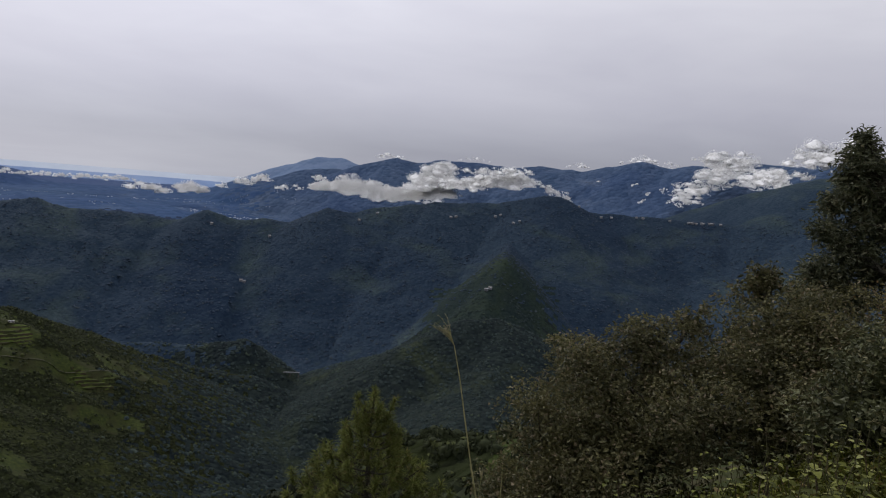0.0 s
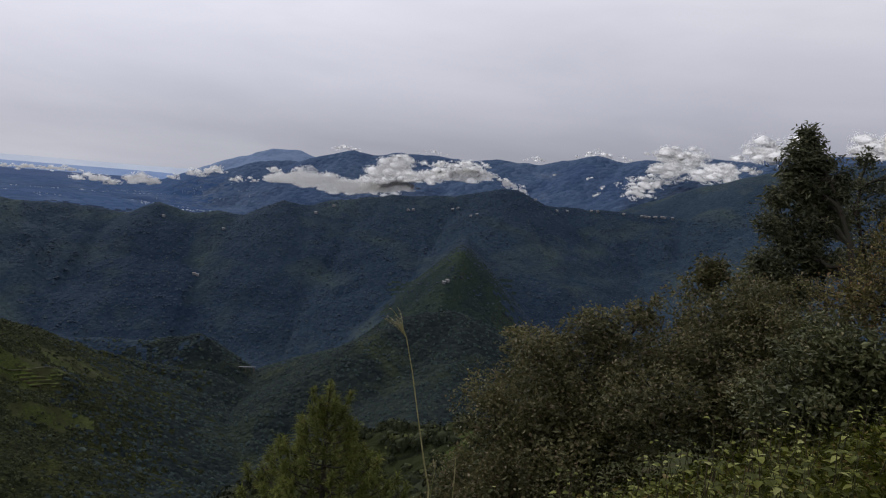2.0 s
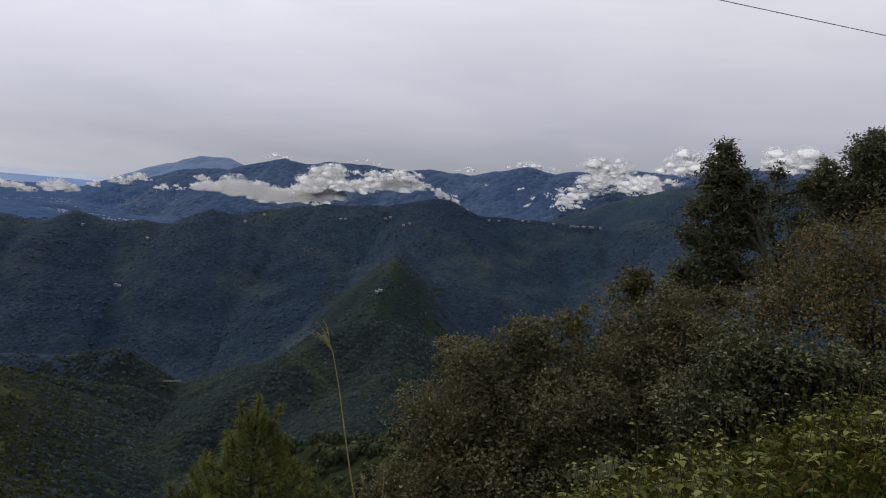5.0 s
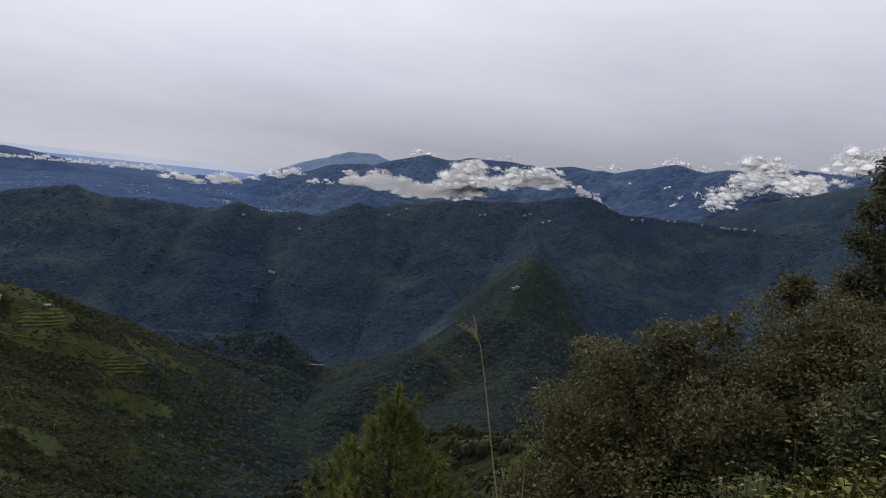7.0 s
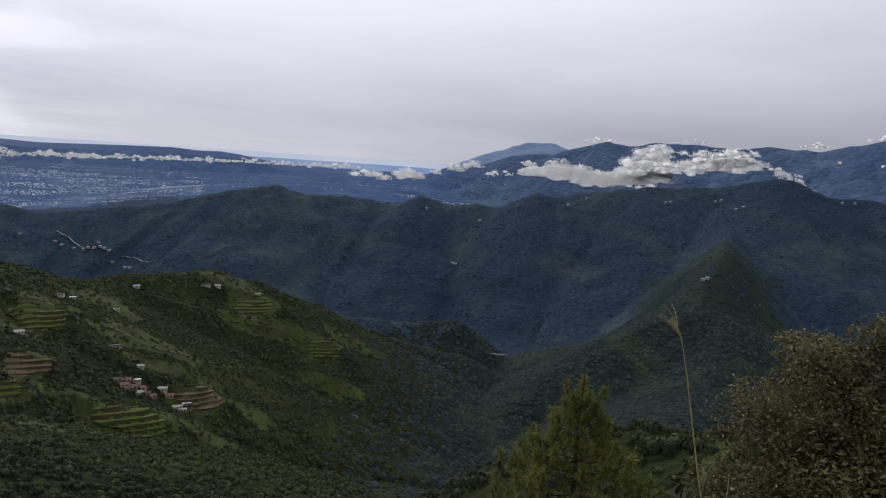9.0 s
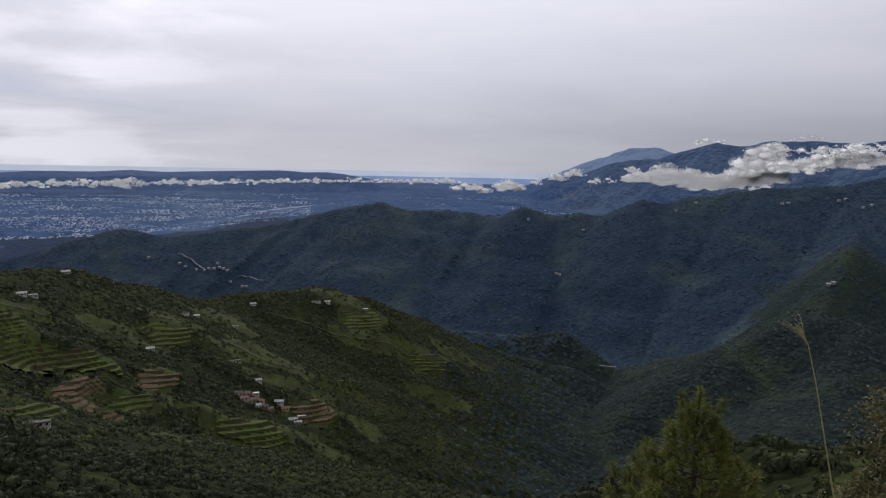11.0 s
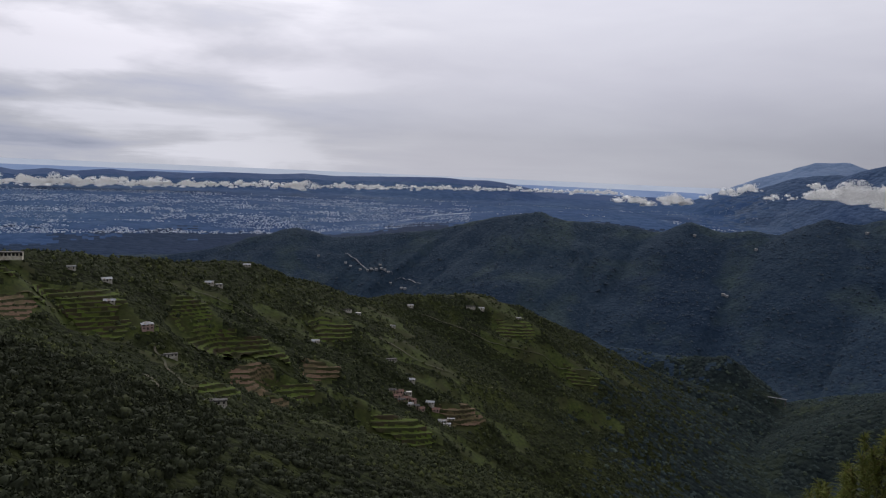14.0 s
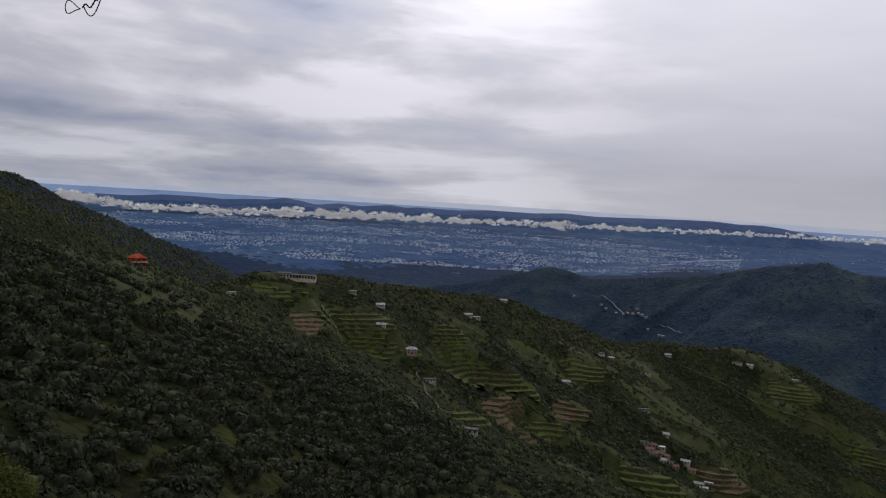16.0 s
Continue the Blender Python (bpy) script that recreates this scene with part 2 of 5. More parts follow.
M_TIN = two_scale("pale_tin_roof", (0.24, 0.26, 0.29), (0.36, 0.38, 0.40), (0.22, 0.19, 0.16), 1.0, 0.4, 0.5, 0.02)
M_RUST = two_scale("rusty_red_roof", (0.13, 0.075, 0.060), (0.21, 0.12, 0.095), (0.11, 0.08, 0.07), 1.0, 0.4, 0.8, 0.02)
M_DARK = two_scale("dark_opening", (0.012, 0.012, 0.014), (0.03, 0.03, 0.032), (0.02, 0.018, 0.016), 3.0, 1.0, 0.4, 0.01)
# Pale house walls, their colour blued for the haze over the plain.
M_CITY = two_scale("hazed_pale_houses", (0.36, 0.41, 0.50), (0.70, 0.73, 0.79), (0.24, 0.30, 0.41), 0.02, 0.006, 0.9, 0.01)


def cloud_material():
    """Droplets scatter light all ways: half bounces back, half passes on."""
    m, n = material("white_cloud")
    tone = n.ramp(n.noise(where(n), 0.012, 4, 0.6), [(0.3, (0.95, 0.955, 0.965)), (0.7, (0.975, 0.978, 0.985))])
    geo = n.add("ShaderNodeNewGeometry").outputs["Normal"]
    part_way = n.add("ShaderNodeVectorMath", {0: geo, 1: (0.32, 0.32, 0.32)}, operation="MULTIPLY").outputs[0]
    lean = n.add("ShaderNodeVectorMath", {0: part_way, 1: (-0.35, 0.15, 0.92)}, operation="ADD").outputs[0]
    lit = n.add("ShaderNodeVectorMath", {0: lean}, operation="NORMALIZE").outputs[0]
    body = n.add("ShaderNodeBsdfDiffuse", {"Color": tone, "Normal": lit}).outputs[0]
    glow = n.add("ShaderNodeBsdfTranslucent", {"Color": tone}).outputs[0]
    n.add("ShaderNodeOutputMaterial", {"Surface": n.add("ShaderNodeMixShader", {0: 0.46, 1: body, 2: glow}).outputs[0]})
    return m


M_CLOUD = cloud_material()


# ---- helpers for meshes ----
def mesh_of(name, verts, faces, mats=(), smooth=False, index=None):
    """A mesh from arrays: verts (n, 3), faces (m, 3) or (m, 4), or a list of such face arrays."""
    groups = faces if isinstance(faces, list) else [faces]
    groups = [np.asarray(g, dtype=np.int32) for g in groups if len(g)]
    me = bpy.data.meshes.new(name)
    me.vertices.add(len(verts))
    me.vertices.foreach_set("co", np.asarray(verts, dtype=np.float32).ravel())
    corners = np.concatenate([g.ravel() for g in groups])
    counts = np.concatenate([np.full(len(g), g.shape[1], dtype=np.int32) for g in groups])
    me.loops.add(len(corners))
    me.loops.foreach_set("vertex_index", corners)
    me.polygons.add(len(counts))
    me.polygons.foreach_set("loop_start", np.concatenate([[0], np.cumsum(counts)[:-1]]).astype(np.int32))
    me.polygons.foreach_set("use_smooth", np.full(len(counts), smooth))
    for m in mats:
        me.materials.append(m)
    if index is not None:
        me.polygons.foreach_set("material_index", np.asarray(index, dtype=np.int32))
    me.update(calc_edges=True)
    me.validate()
    return me


def part(name, bm, material, parent=None, label=""):
    """Links a bmesh as one mesh object under a thing or a part."""
    me = bpy.data.meshes.new(name)
    bm.to_mesh(me)
    bm.free()
    me.materials.append(material)
    ob = new(name, me)
    ob.parent = parent
    return tagged(ob, label)


def part_of(name, verts, faces, material, parent=None, label="", smooth=False):
    ob = new(name, mesh_of(name, verts, faces, [material], smooth))
    ob.parent = parent
    return tagged(ob, label)


def thing(name, place=(0, 0, 0), turn=0.0, label="", category="", group="", kind=""):
    ob = new(name)
    ob.empty_display_size = 0.2
    ob.matrix_basis = pose(*place, 0, 0, turn)
    return tagged(ob, label, category, group, kind)


# ---- noise over the plan ----
def lattice(ix, iy, seed):
    h = np.sin(ix * 127.1 + iy * 311.7 + seed * 74.7) * 43758.5453
    return h - np.floor(h)


def value_noise(x, y, seed=0):
    ix, iy = np.floor(x), np.floor(y)
    fx, fy = x - ix, y - iy
    fx, fy = fx * fx * (3 - 2 * fx), fy * fy * (3 - 2 * fy)
    a, b = lattice(ix, iy, seed), lattice(ix + 1, iy, seed)
    c, d = lattice(ix, iy + 1, seed), lattice(ix + 1, iy + 1, seed)
    return (a + (b - a) * fx) * (1 - fy) + (c + (d - c) * fx) * fy


def fbm(x, y, octaves=4, seed=0):
    total, amp, s = 0.0, 0.5, 1.0
    for k in range(octaves):
        total = total + amp * value_noise(x * s, y * s, seed + k * 17)
        amp, s = amp * 0.5, s * 2.03
    return total


def step(a, b, v):
    t = np.clip((v - a) / (b - a), 0, 1)
    return t * t * (3 - 2 * t)


# ---- the lie of the land ----
def at(bearing, distance, elevation=0.0):
    """A point in metres from a bearing (degrees left of the y axis), a level distance and an angle of height."""
    b = radians(bearing)
    return (-math.sin(b) * distance, math.cos(b) * distance, math.tan(radians(elevation)) * distance)


NEAR_SPUR = [at(125, 230, 2), at(104, 290, -2.2), at(93.4, 350, -4.5), at(91, 390, -5.4), at(84.7, 490, -6.7), at(80.3, 560, -8.1), at(76.5, 610, -7.7),
             at(74.8, 640, -6.9), at(68.5, 700, -6.9), at(62, 760, -7.7), at(57, 820, -7.8), at(51.5, 880, -9.1), at(48, 930, -10.7),
             at(44, 980, -10.4), at(37.5, 1040, -9.95), at(34, 1080, -10.7), at(30.5, 1120, -12.4), at(27, 1150, -13.4),
             at(22.5, 1170, -14.8), at(17, 1180, -15.9), at(13, 1200, -17.5)]
SPUR_RIB_A = [at(57, 820, -7.8), at(56, 720, -12.0), at(55, 600, -19.5), at(54, 520, -27)]
SPUR_RIB_B = [at(44, 980, -10.4), at(43, 860, -15.0), at(42, 770, -19.5), at(41, 660, -26.5)]
SPUR_RIB_C = [at(37.5, 1040, -9.95), at(32, 960, -14.6), at(27, 880, -19.5), at(23, 800, -25)]
SPUR_RIB_D = [at(72, 660, -6.9), at(71, 560, -11.8), at(67, 450, -19), at(64, 360, -26)]
LEFT_HILL = [at(140, 900, 12), at(104, 1000, 5.0), at(93.5, 1050, -0.1), at(91.8, 1080, -1.2), at(90, 1110, -1.7), at(85.2, 1180, -3.7),
             at(81.2, 1240, -5.3), at(78, 1290, -7.1), at(74, 1340, -8.5), at(68, 1420, -10.5)]
KNOLL = [at(29, 1400, -13.5), at(25, 1370, -13.2), at(21, 1320, -13.5), at(17.5, 1300, -12.95), at(15.6, 1290, -14.5), at(13.6, 1280, -15.9), at(12, 1270, -17.5)]
CONE = [at(-3.3, 1900, -3.7), at(-3.2, 1740, -4.5), at(-3, 1520, -5.2), at(-2.4, 1420, -7.4), at(-1.5, 1330, -10.2)]
CONE_FOOT = [at(-4.6, 1230, -10.5), at(-2.6, 1200, -10.1), at(-0.4, 1170, -10.4), at(4, 1110, -13.0), at(8, 1060, -15.9), at(11, 1010, -18.4), at(13, 940, -21.5)]
CONE_APRON = [at(-3.5, 1180, -10.8), at(-3, 1000, -15.5), at(-1, 820, -20), at(2, 700, -25)]
MAIN_RIDGE = [at(80, 2500, -8.5), at(66, 2350, -7.8), at(60, 2300, -7.0), at(57.4, 2280, -6.5), at(55.3, 2260, -5.8), at(52, 2240, -4.95),
              at(49.2, 2220, -5.6), at(45.8, 2200, -5.4), at(40.6, 2170, -4.75), at(36.8, 2150, -3.7), at(33.5, 2130, -3.05), at(32.2, 2120, -2.95),
              at(30.3, 2110, -3.5), at(26.5, 2090, -3.58), at(24.4, 2080, -3.85), at(22.6, 2070, -3.9), at(20.8, 2060, -3.05), at(18.5, 2050, -3.72),
              at(16.6, 2050, -3.43), at(13.9, 2050, -3.62), at(11.4, 2060, -2.25), at(9.4, 2070, -2.42), at(7.8, 2080, -1.98), at(2.8, 2100, -1.08),
              at(-2, 2130, -0.75), at(-5.9, 2150, 0.22), at(-7.2, 2160, 0.12), at(-8.3, 2170, -0.62), at(-10, 2190, -0.9), at(-15.8, 2250, -0.85), at(-24, 2330, -0.7), at(-34, 2300, -0.4), at(-55, 2200, 1.5), at(-80, 2100, 3)]
RIGHT_HILL = [at(-11, 2600, -3.0), at(-14, 2580, -1.3), at(-17.4, 2560, 0.15), at(-21, 2540, 1.6), at(-25.5, 2520, 2.95), at(-32, 2500, 4.0), at(-45, 2400, 5.0), at(-75, 2300, 6)]
FAR_RANGE = [at(24, 4600, -2.6), at(18.6, 4550, -0.5), at(16, 4500, 0.62), at(12.6, 4500, 1.72), at(10.5, 4500, 1.85), at(8, 4500, 1.0), at(4, 4500, 0.6)]
FAR_RANGE_B = [at(15, 4300, -1.6), at(11.5, 4250, 0.5), at(9.4, 4200, 1.4), at(6.3, 4150, 2.22), at(4.6, 4130, 1.95), at(2.6, 4100, 2.4), at(-0.2, 4050, 2.4), at(-3, 4000, 2.05),
               at(-5.2, 3960, 2.5), at(-7.4, 3920, 2.45), at(-8.6, 3900, 2.25), at(-9.6, 3880, 2.55), at(-13.3, 3800, 3.4), at(-15.4, 3760, 3.05), at(-16.9, 3720, 3.45), at(-18.9, 3680, 3.15),
               at(-21.1, 3640, 3.75), at(-24, 3600, 3.7), at(-28, 3550, 4.4), at(-40, 3500, 5.0), at(-75, 3500, 6)]
PLAIN_HILL = [at(60, 2900, -6.6), at(66, 2950, -6.1), at(72, 3000, -5.9), at(77, 2950, -6.3), at(82, 2900, -7.2)]
PLAIN_HILL_B = [at(38, 3500, -3.6), at(33, 3450, -2.75), at(29, 3400, -2.55), at(24, 3350, -2.9), at(17, 3300, -3.5)]
PLAIN_RANGE = [at(100, 4720, -1.35), at(94, 4720, -1.5), at(89.7, 4720, -1.38), at(86.4, 4720, -1.4), at(84.5, 4720, -1.25), at(82.9, 4720, -1.1), at(80.5, 4720, -1.12), at(78.5, 4720, -1.2),
               at(76.7, 4720, -1.08), at(75.2, 4720, -1.02), at(73.9, 4720, -0.8), at(72.6, 4720, -1), at(71.5, 4720, -1.22), at(69.7, 4720, -1), at(67.9, 4720, -1.12), at(65.6, 4720, -0.88),
               at(64.3, 4720, -1.02), at(63.3, 4720, -0.94), at(60, 4720, -0.98), at(57.3, 4720, -0.8), at(54, 4720, -0.82), at(51.4, 4720, -0.65), at(49, 4720, -0.76), at(47, 4720, -0.7),
               at(44.2, 4720, -0.6), at(40.3, 4720, -0.5), at(38.4, 4720, -0.62), at(36.7, 4720, -0.58), at(35.5, 4720, -0.7), at(34.5, 4720, -0.85), at(32.5, 4720, -1.2)]

# (crest line, slope of its sides, rounding, depth of its gullies, spacing of its gullies)
RIDGES = [(NEAR_SPUR, 0.46, 12, 16, 120), (SPUR_RIB_A, 0.5, 40, 8, 90), (SPUR_RIB_B, 0.5, 50, 6, 90), (SPUR_RIB_C, 0.5, 40, 8, 90), (SPUR_RIB_D, 0.5, 40, 6, 80),
          (LEFT_HILL, 0.55, 12, 14, 110), (KNOLL, 0.75, 14, 12, 80), (CONE, 0.9, 8, 8, 70), (CONE_FOOT, 0.62, 16, 22, 110), (CONE_APRON, 0.42, 30, 18, 120),
          (MAIN_RIDGE, 0.50, 10, 74, 165), (RIGHT_HILL, 0.50, 12, 45, 170), (FAR_RANGE, 0.5, 12, 50, 260), (FAR_RANGE_B, 0.55, 12, 70, 240),
          (PLAIN_HILL, 0.12, 20, 6, 160), (PLAIN_HILL_B, 0.12, 20, 6, 160), (PLAIN_RANGE, 0.28, 6, 10, 120)]


def own_slope(x, y):
    """The slope on which the eye stands: it falls away ahead, and climbs behind."""
    b = radians(22)
    s = -math.sin(b) * x + math.cos(b) * y          # metres down the slope
    c = math.cos(b) * x + math.sin(b) * y           # metres along it, to the right
    drop = np.where(s > 0, 0.50 * (np.sqrt(s * s + 2.0) - 1.41), 0.35 * s)
    drop = drop + 0.10 * np.maximum(s - 2.0, 0) - 0.02 * np.maximum(s - 14, 0) + 0.05 * np.maximum(s - 160, 0)
    drop = drop + 0.36 * np.maximum(-c - 2, 0)
    rise = 0.17 * np.maximum(c - 2, 0) - 0.05 * np.maximum(c - 20, 0)
    bench = 2.6 * np.exp(-((c - 20) ** 2) / 500.0 - ((s - 100) ** 2) / 3000.0)
    lump = (fbm(x / 9.0, y / 9.0, 3, 5) - 0.44) * np.clip(np.hypot(x, y) / 10.0, 0, 1) * 0.8
    return -1.62 - drop + rise + lump + bench


OWN_KNOLL = [at(-40, 60, -17), at(-15, 110, -18.6), at(-5, 138, -19.2), at(0, 145, -19.9), at(4, 146, -21.8), at(7, 144, -25.5)]


def ridge_height(x, y, ridge, roughness=1.0):
    line, slope, rounding, depth, spacing = ridge
    best, along, off = np.full(x.shape, -1e9), np.zeros(x.shape), np.zeros(x.shape)
    run = 0.0
    for p, q in zip(line[:-1], line[1:]):
        dx, dy = q[0] - p[0], q[1] - p[1]
        size = math.hypot(dx, dy)
        t = np.clip(((x - p[0]) * dx + (y - p[1]) * dy) / (size * size), 0, 1)
        d = np.hypot(x - p[0] - t * dx, y - p[1] - t * dy)
        h = p[2] + t * (q[2] - p[2]) - slope * (np.sqrt(d * d + rounding * rounding) - rounding)
        better = h > best
        best = np.where(better, h, best)
        along = np.where(better, run + t * size, along)
        off = np.where(better, d, off)
        run += size
    bend = 0.35 * spacing * (fbm(x / (spacing * 1.3), y / (spacing * 1.3), 3, 3) - 0.44)
    g = value_noise((along + bend * 2.2) / spacing, off / (spacing * 6), 11)
    g2 = value_noise((along + bend * 2.2) / (spacing * 0.37), off / (spacing * 2.5), 23)
    g3 = value_noise((along - bend) / (spacing * 0.17), off / spacing, 37)
    cut = (np.abs(2 * g - 1) * 0.52 + np.abs(2 * g2 - 1) * 0.33 + np.abs(2 * g3 - 1) * 0.15) - 0.45
    return best + roughness * depth * cut * step(0, 2.2 * spacing, off)


def plain_height(r):
    """The plain, a sheet that climbs gently away to the horizon."""
    return np.where(r < 1900, -900.0, 0) + r * np.tan(np.radians(np.interp(r, [0, 1900, 2300, 2600, 3000, 3400, 3800, 4200, 4600, 4760, 4930], [-60, -40, -11.0, -7.6, -5.8, -4.3, -3.2, -2.4, -1.75, -1.3, -0.4])))


def bare_height(x, y):
    r = np.hypot(x, y)
    h = np.maximum(-430.0 + 25 * fbm(x / 220, y / 220, 3, 9), plain_height(r))
    for k, ridge in enumerate(RIDGES):
        line, slope = ridge[0], ridge[1]
        xs, ys = [p[0] for p in line], [p[1] for p in line]
        out = np.hypot(np.maximum(np.maximum(min(xs) - x, x - max(xs)), 0), np.maximum(np.maximum(min(ys) - y, y - max(ys)), 0))
        reach = max(p[2] for p in line) + ridge[3] + slope * ridge[2] - slope * out > h - 10
        lift = np.full(x.shape, -1e6)
        lift[reach] = ridge_height(x[reach], y[reach], ridge)
        w = 7.0
        d = np.clip((lift - h) / w, -1, 1)
        h = np.where(d >= 1, lift, np.where(d <= -1, h, h + (lift - h) * (d + 1) / 2 + w * (1 - d * d) / 4 * 0.5))
    rough = step(40, 200, r)
    h = h + rough * (fbm(x / 38, y / 38, 4, 31) - 0.47) * 11 * (1 - step(2450, 2700, r) * 0.9)
    h = h + step(3300, 3500, r) * (fbm(x / 95, y / 95, 4, 37) - 0.47) * 26 * step(24, 18, np.degrees(np.arctan2(-x, y)))
    knoll = ridge_height(x, y, (OWN_KNOLL, 0.75, 10, 3, 40))
    own = np.maximum(own_slope(x, y), knoll)
    return np.where(r < 700, np.maximum(h, own), h)


def ground_height(x, y):
    x, y = np.atleast_1d(np.asarray(x, float)), np.atleast_1d(np.asarray(y, float))
    return with_benches(x, y, bare_height(x, y))


# farmed ground on the spur: (bearing, distance, half length, half depth, what grows there)
FARMLAND = [(68.1, 598, 38, 24, "crop"), (65.5, 574, 32, 15, "crop"), (71.9, 571, 20, 22, "soil"), (74.2, 604, 26, 12, "crop"), (60.1, 645, 20, 23, "crop"), (57.5, 616, 31, 22, "crop"),
            (55.1, 612, 30, 15, "crop"), (55.0, 570, 27, 21, "soil"), (49.8, 625, 19, 18, "soil"), (53.1, 542, 9, 8, "soil"), (51.6, 572, 22, 11, "crop"), (49.0, 730, 25, 24, "crop"),
            (33.9, 985, 36, 23, "crop"), (38.1, 663, 25, 17, "soil"), (43.1, 574, 34, 16, "crop"), (58.4, 430, 16, 11, "crop"), (82.3, 330, 22, 26, "grass"), (28.1, 934, 30, 22, "crop"),
            (41.9, 754, 52, 27, "grass"), (36.0, 1040, 66, 26, "grass"), (38.5, 610, 40, 16, "grass"), (34.7, 681, 34, 18, "grass"), (61.6, 544, 18, 11, "grass"), (55.0, 470, 24, 16, "grass"),
            (50.2, 480, 24, 14, "grass"), (58.3, 699, 30, 12, "grass"), (52.6, 718, 38, 14, "grass"), (39.2, 711, 55, 14, "grass"), (44.6, 848, 34, 22, "grass"), (48.4, 774, 30, 12, "grass"),
            (30.7, 944, 55, 23, "grass"), (33.3, 934, 48, 20, "grass"), (46.5, 592, 26, 12, "grass"), (45.5, 525, 34, 14, "grass"), (72.9, 634, 30, 12, "grass"), (84.6, 440, 14, 30, "grass"),
            (25.5, 1010, 50, 24, "grass"), (27.0, 860, 40, 18, "grass")]


def farm_place(x, y, plot):
    """How far from the middle of a plot a place lies (1 at its rim), and how much farther off than its middle."""
    b, r, across, deep, _ = plot
    cx, cy, _ = at(b, r)
    b = radians(b)
    u = (x - cx) * math.cos(b) + (y - cy) * math.sin(b)
    v = -(x - cx) * math.sin(b) + (y - cy) * math.cos(b)
    return np.hypot(u / across, v / deep), v


def farm_share(x, y, kinds):
    """1 inside plots of these kinds, 0 outside, with a ragged rim."""
    best = np.full(x.shape, 9.0)
    for plot in FARMLAND:
        if plot[4] in kinds:
            best = np.minimum(best, farm_place(x, y, plot)[0])
    return step(1.12, 0.9, best + 1.3 * (fbm(x / 17, y / 17, 3, 43) - 0.44))


def with_benches(x, y, h):
    """Farmed plots lie on shoulders of the spur that face across the valley."""
    for b, r, across, deep, grows in FARMLAND:
        if grows == "grass":
            continue
        cx, cy, _ = at(b, r)
        near = np.hypot(x - cx, y - cy) < 2.0 * max(across, deep)
        if near.any():
            q, v = farm_place(x[near], y[near], (b, r, across, deep, grows))
            mid = float(bare_height(np.array([cx]), np.array([cy]))[0])
            w = 0.85 * step(1.9, 0.7, q)
            h[near] = h[near] * (1 - w) + (mid + 0.46 * v) * w
    return h


def in_meadow(x, y):
    """The bright strip of pasture on the knoll below."""
    a, b = np.array(at(-0.2, 96)[:2]), np.array(at(-5.2, 132)[:2])
    d = b - a
    t = np.clip(((x - a[0]) * d[0] + (y - a[1]) * d[1]) / (d @ d), 0, 1)
    return np.hypot(x - a[0] - t * d[0], y - a[1] - t * d[1]) < 0.9 + 3.2 * fbm(x / 6, y / 6, 2, 3)


# ---- the ground: one sheet from underfoot to the horizon ----
columns = np.radians(np.concatenate([np.arange(-72, 106, 0.38), np.arange(106, 288, 3.0)]))
rows_out = np.concatenate([np.linspace(0.6, 30, 50), np.linspace(31, 150, 70)[1:], np.linspace(153, 1260, 190), np.linspace(1266, 2320, 115), np.linspace(2330, 3500, 50), np.linspace(3515, 4930, 75)])
gb, gr = np.meshgrid(columns, rows_out, indexing="ij")
gx, gy = -np.sin(gb) * gr, np.cos(gb) * gr
gz = ground_height(gx, gy)
nc, nr = gx.shape
ids = np.arange(nc * nr).reshape(nc, nr)
nxt = np.roll(ids, -1, axis=0)
quads = np.stack([ids[:, :-1], ids[:, 1:], nxt[:, 1:], nxt[:, :-1]], -1).reshape(-1, 4)
hub = np.array([[0, 0, float(ground_height(0.0, 0.0)[0])]])
fan = np.stack([np.full(nc, nc * nr), ids[:, 0], nxt[:, 0]], -1)
cr = ((gr[:, :-1] + gr[:, 1:]) / 2)
cb = np.degrees(gb[:, :-1])
blend = np.random.default_rng(3).uniform(0, 1, cr.shape)
soft_b = cb + 5.0 * (blend - 0.5)      # kinds of land fade into one another
# Land colours go by distance, so the painted haze thickens outward.
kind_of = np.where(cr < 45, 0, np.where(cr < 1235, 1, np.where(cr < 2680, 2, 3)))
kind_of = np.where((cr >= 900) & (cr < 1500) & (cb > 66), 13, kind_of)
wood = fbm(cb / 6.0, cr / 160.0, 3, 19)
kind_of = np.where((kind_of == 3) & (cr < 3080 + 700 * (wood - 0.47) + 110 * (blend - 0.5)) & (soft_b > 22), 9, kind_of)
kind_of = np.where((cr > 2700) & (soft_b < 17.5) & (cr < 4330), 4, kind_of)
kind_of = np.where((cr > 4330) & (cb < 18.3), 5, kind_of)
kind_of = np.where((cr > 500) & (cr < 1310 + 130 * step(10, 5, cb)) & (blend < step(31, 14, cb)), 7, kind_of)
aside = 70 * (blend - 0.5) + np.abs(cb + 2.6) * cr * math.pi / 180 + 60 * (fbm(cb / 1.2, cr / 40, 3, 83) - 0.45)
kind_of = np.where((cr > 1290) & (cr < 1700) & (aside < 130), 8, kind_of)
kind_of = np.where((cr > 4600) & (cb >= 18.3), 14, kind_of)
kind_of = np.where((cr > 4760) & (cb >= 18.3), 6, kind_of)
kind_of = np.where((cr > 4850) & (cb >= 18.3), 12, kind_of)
mx, my = (gx[:, :-1] + gx[:, 1:]) / 2, (gy[:, :-1] + gy[:, 1:]) / 2
kind_of = np.where((cr > 60) & (cr < 170) & in_meadow(mx, my), 10, kind_of)
farmed = farm_share(mx, my, ("grass", "crop", "soil"))
kind_of = np.where((cr > 250) & (cr < 1235) & (farmed > 0.5), 11, kind_of)
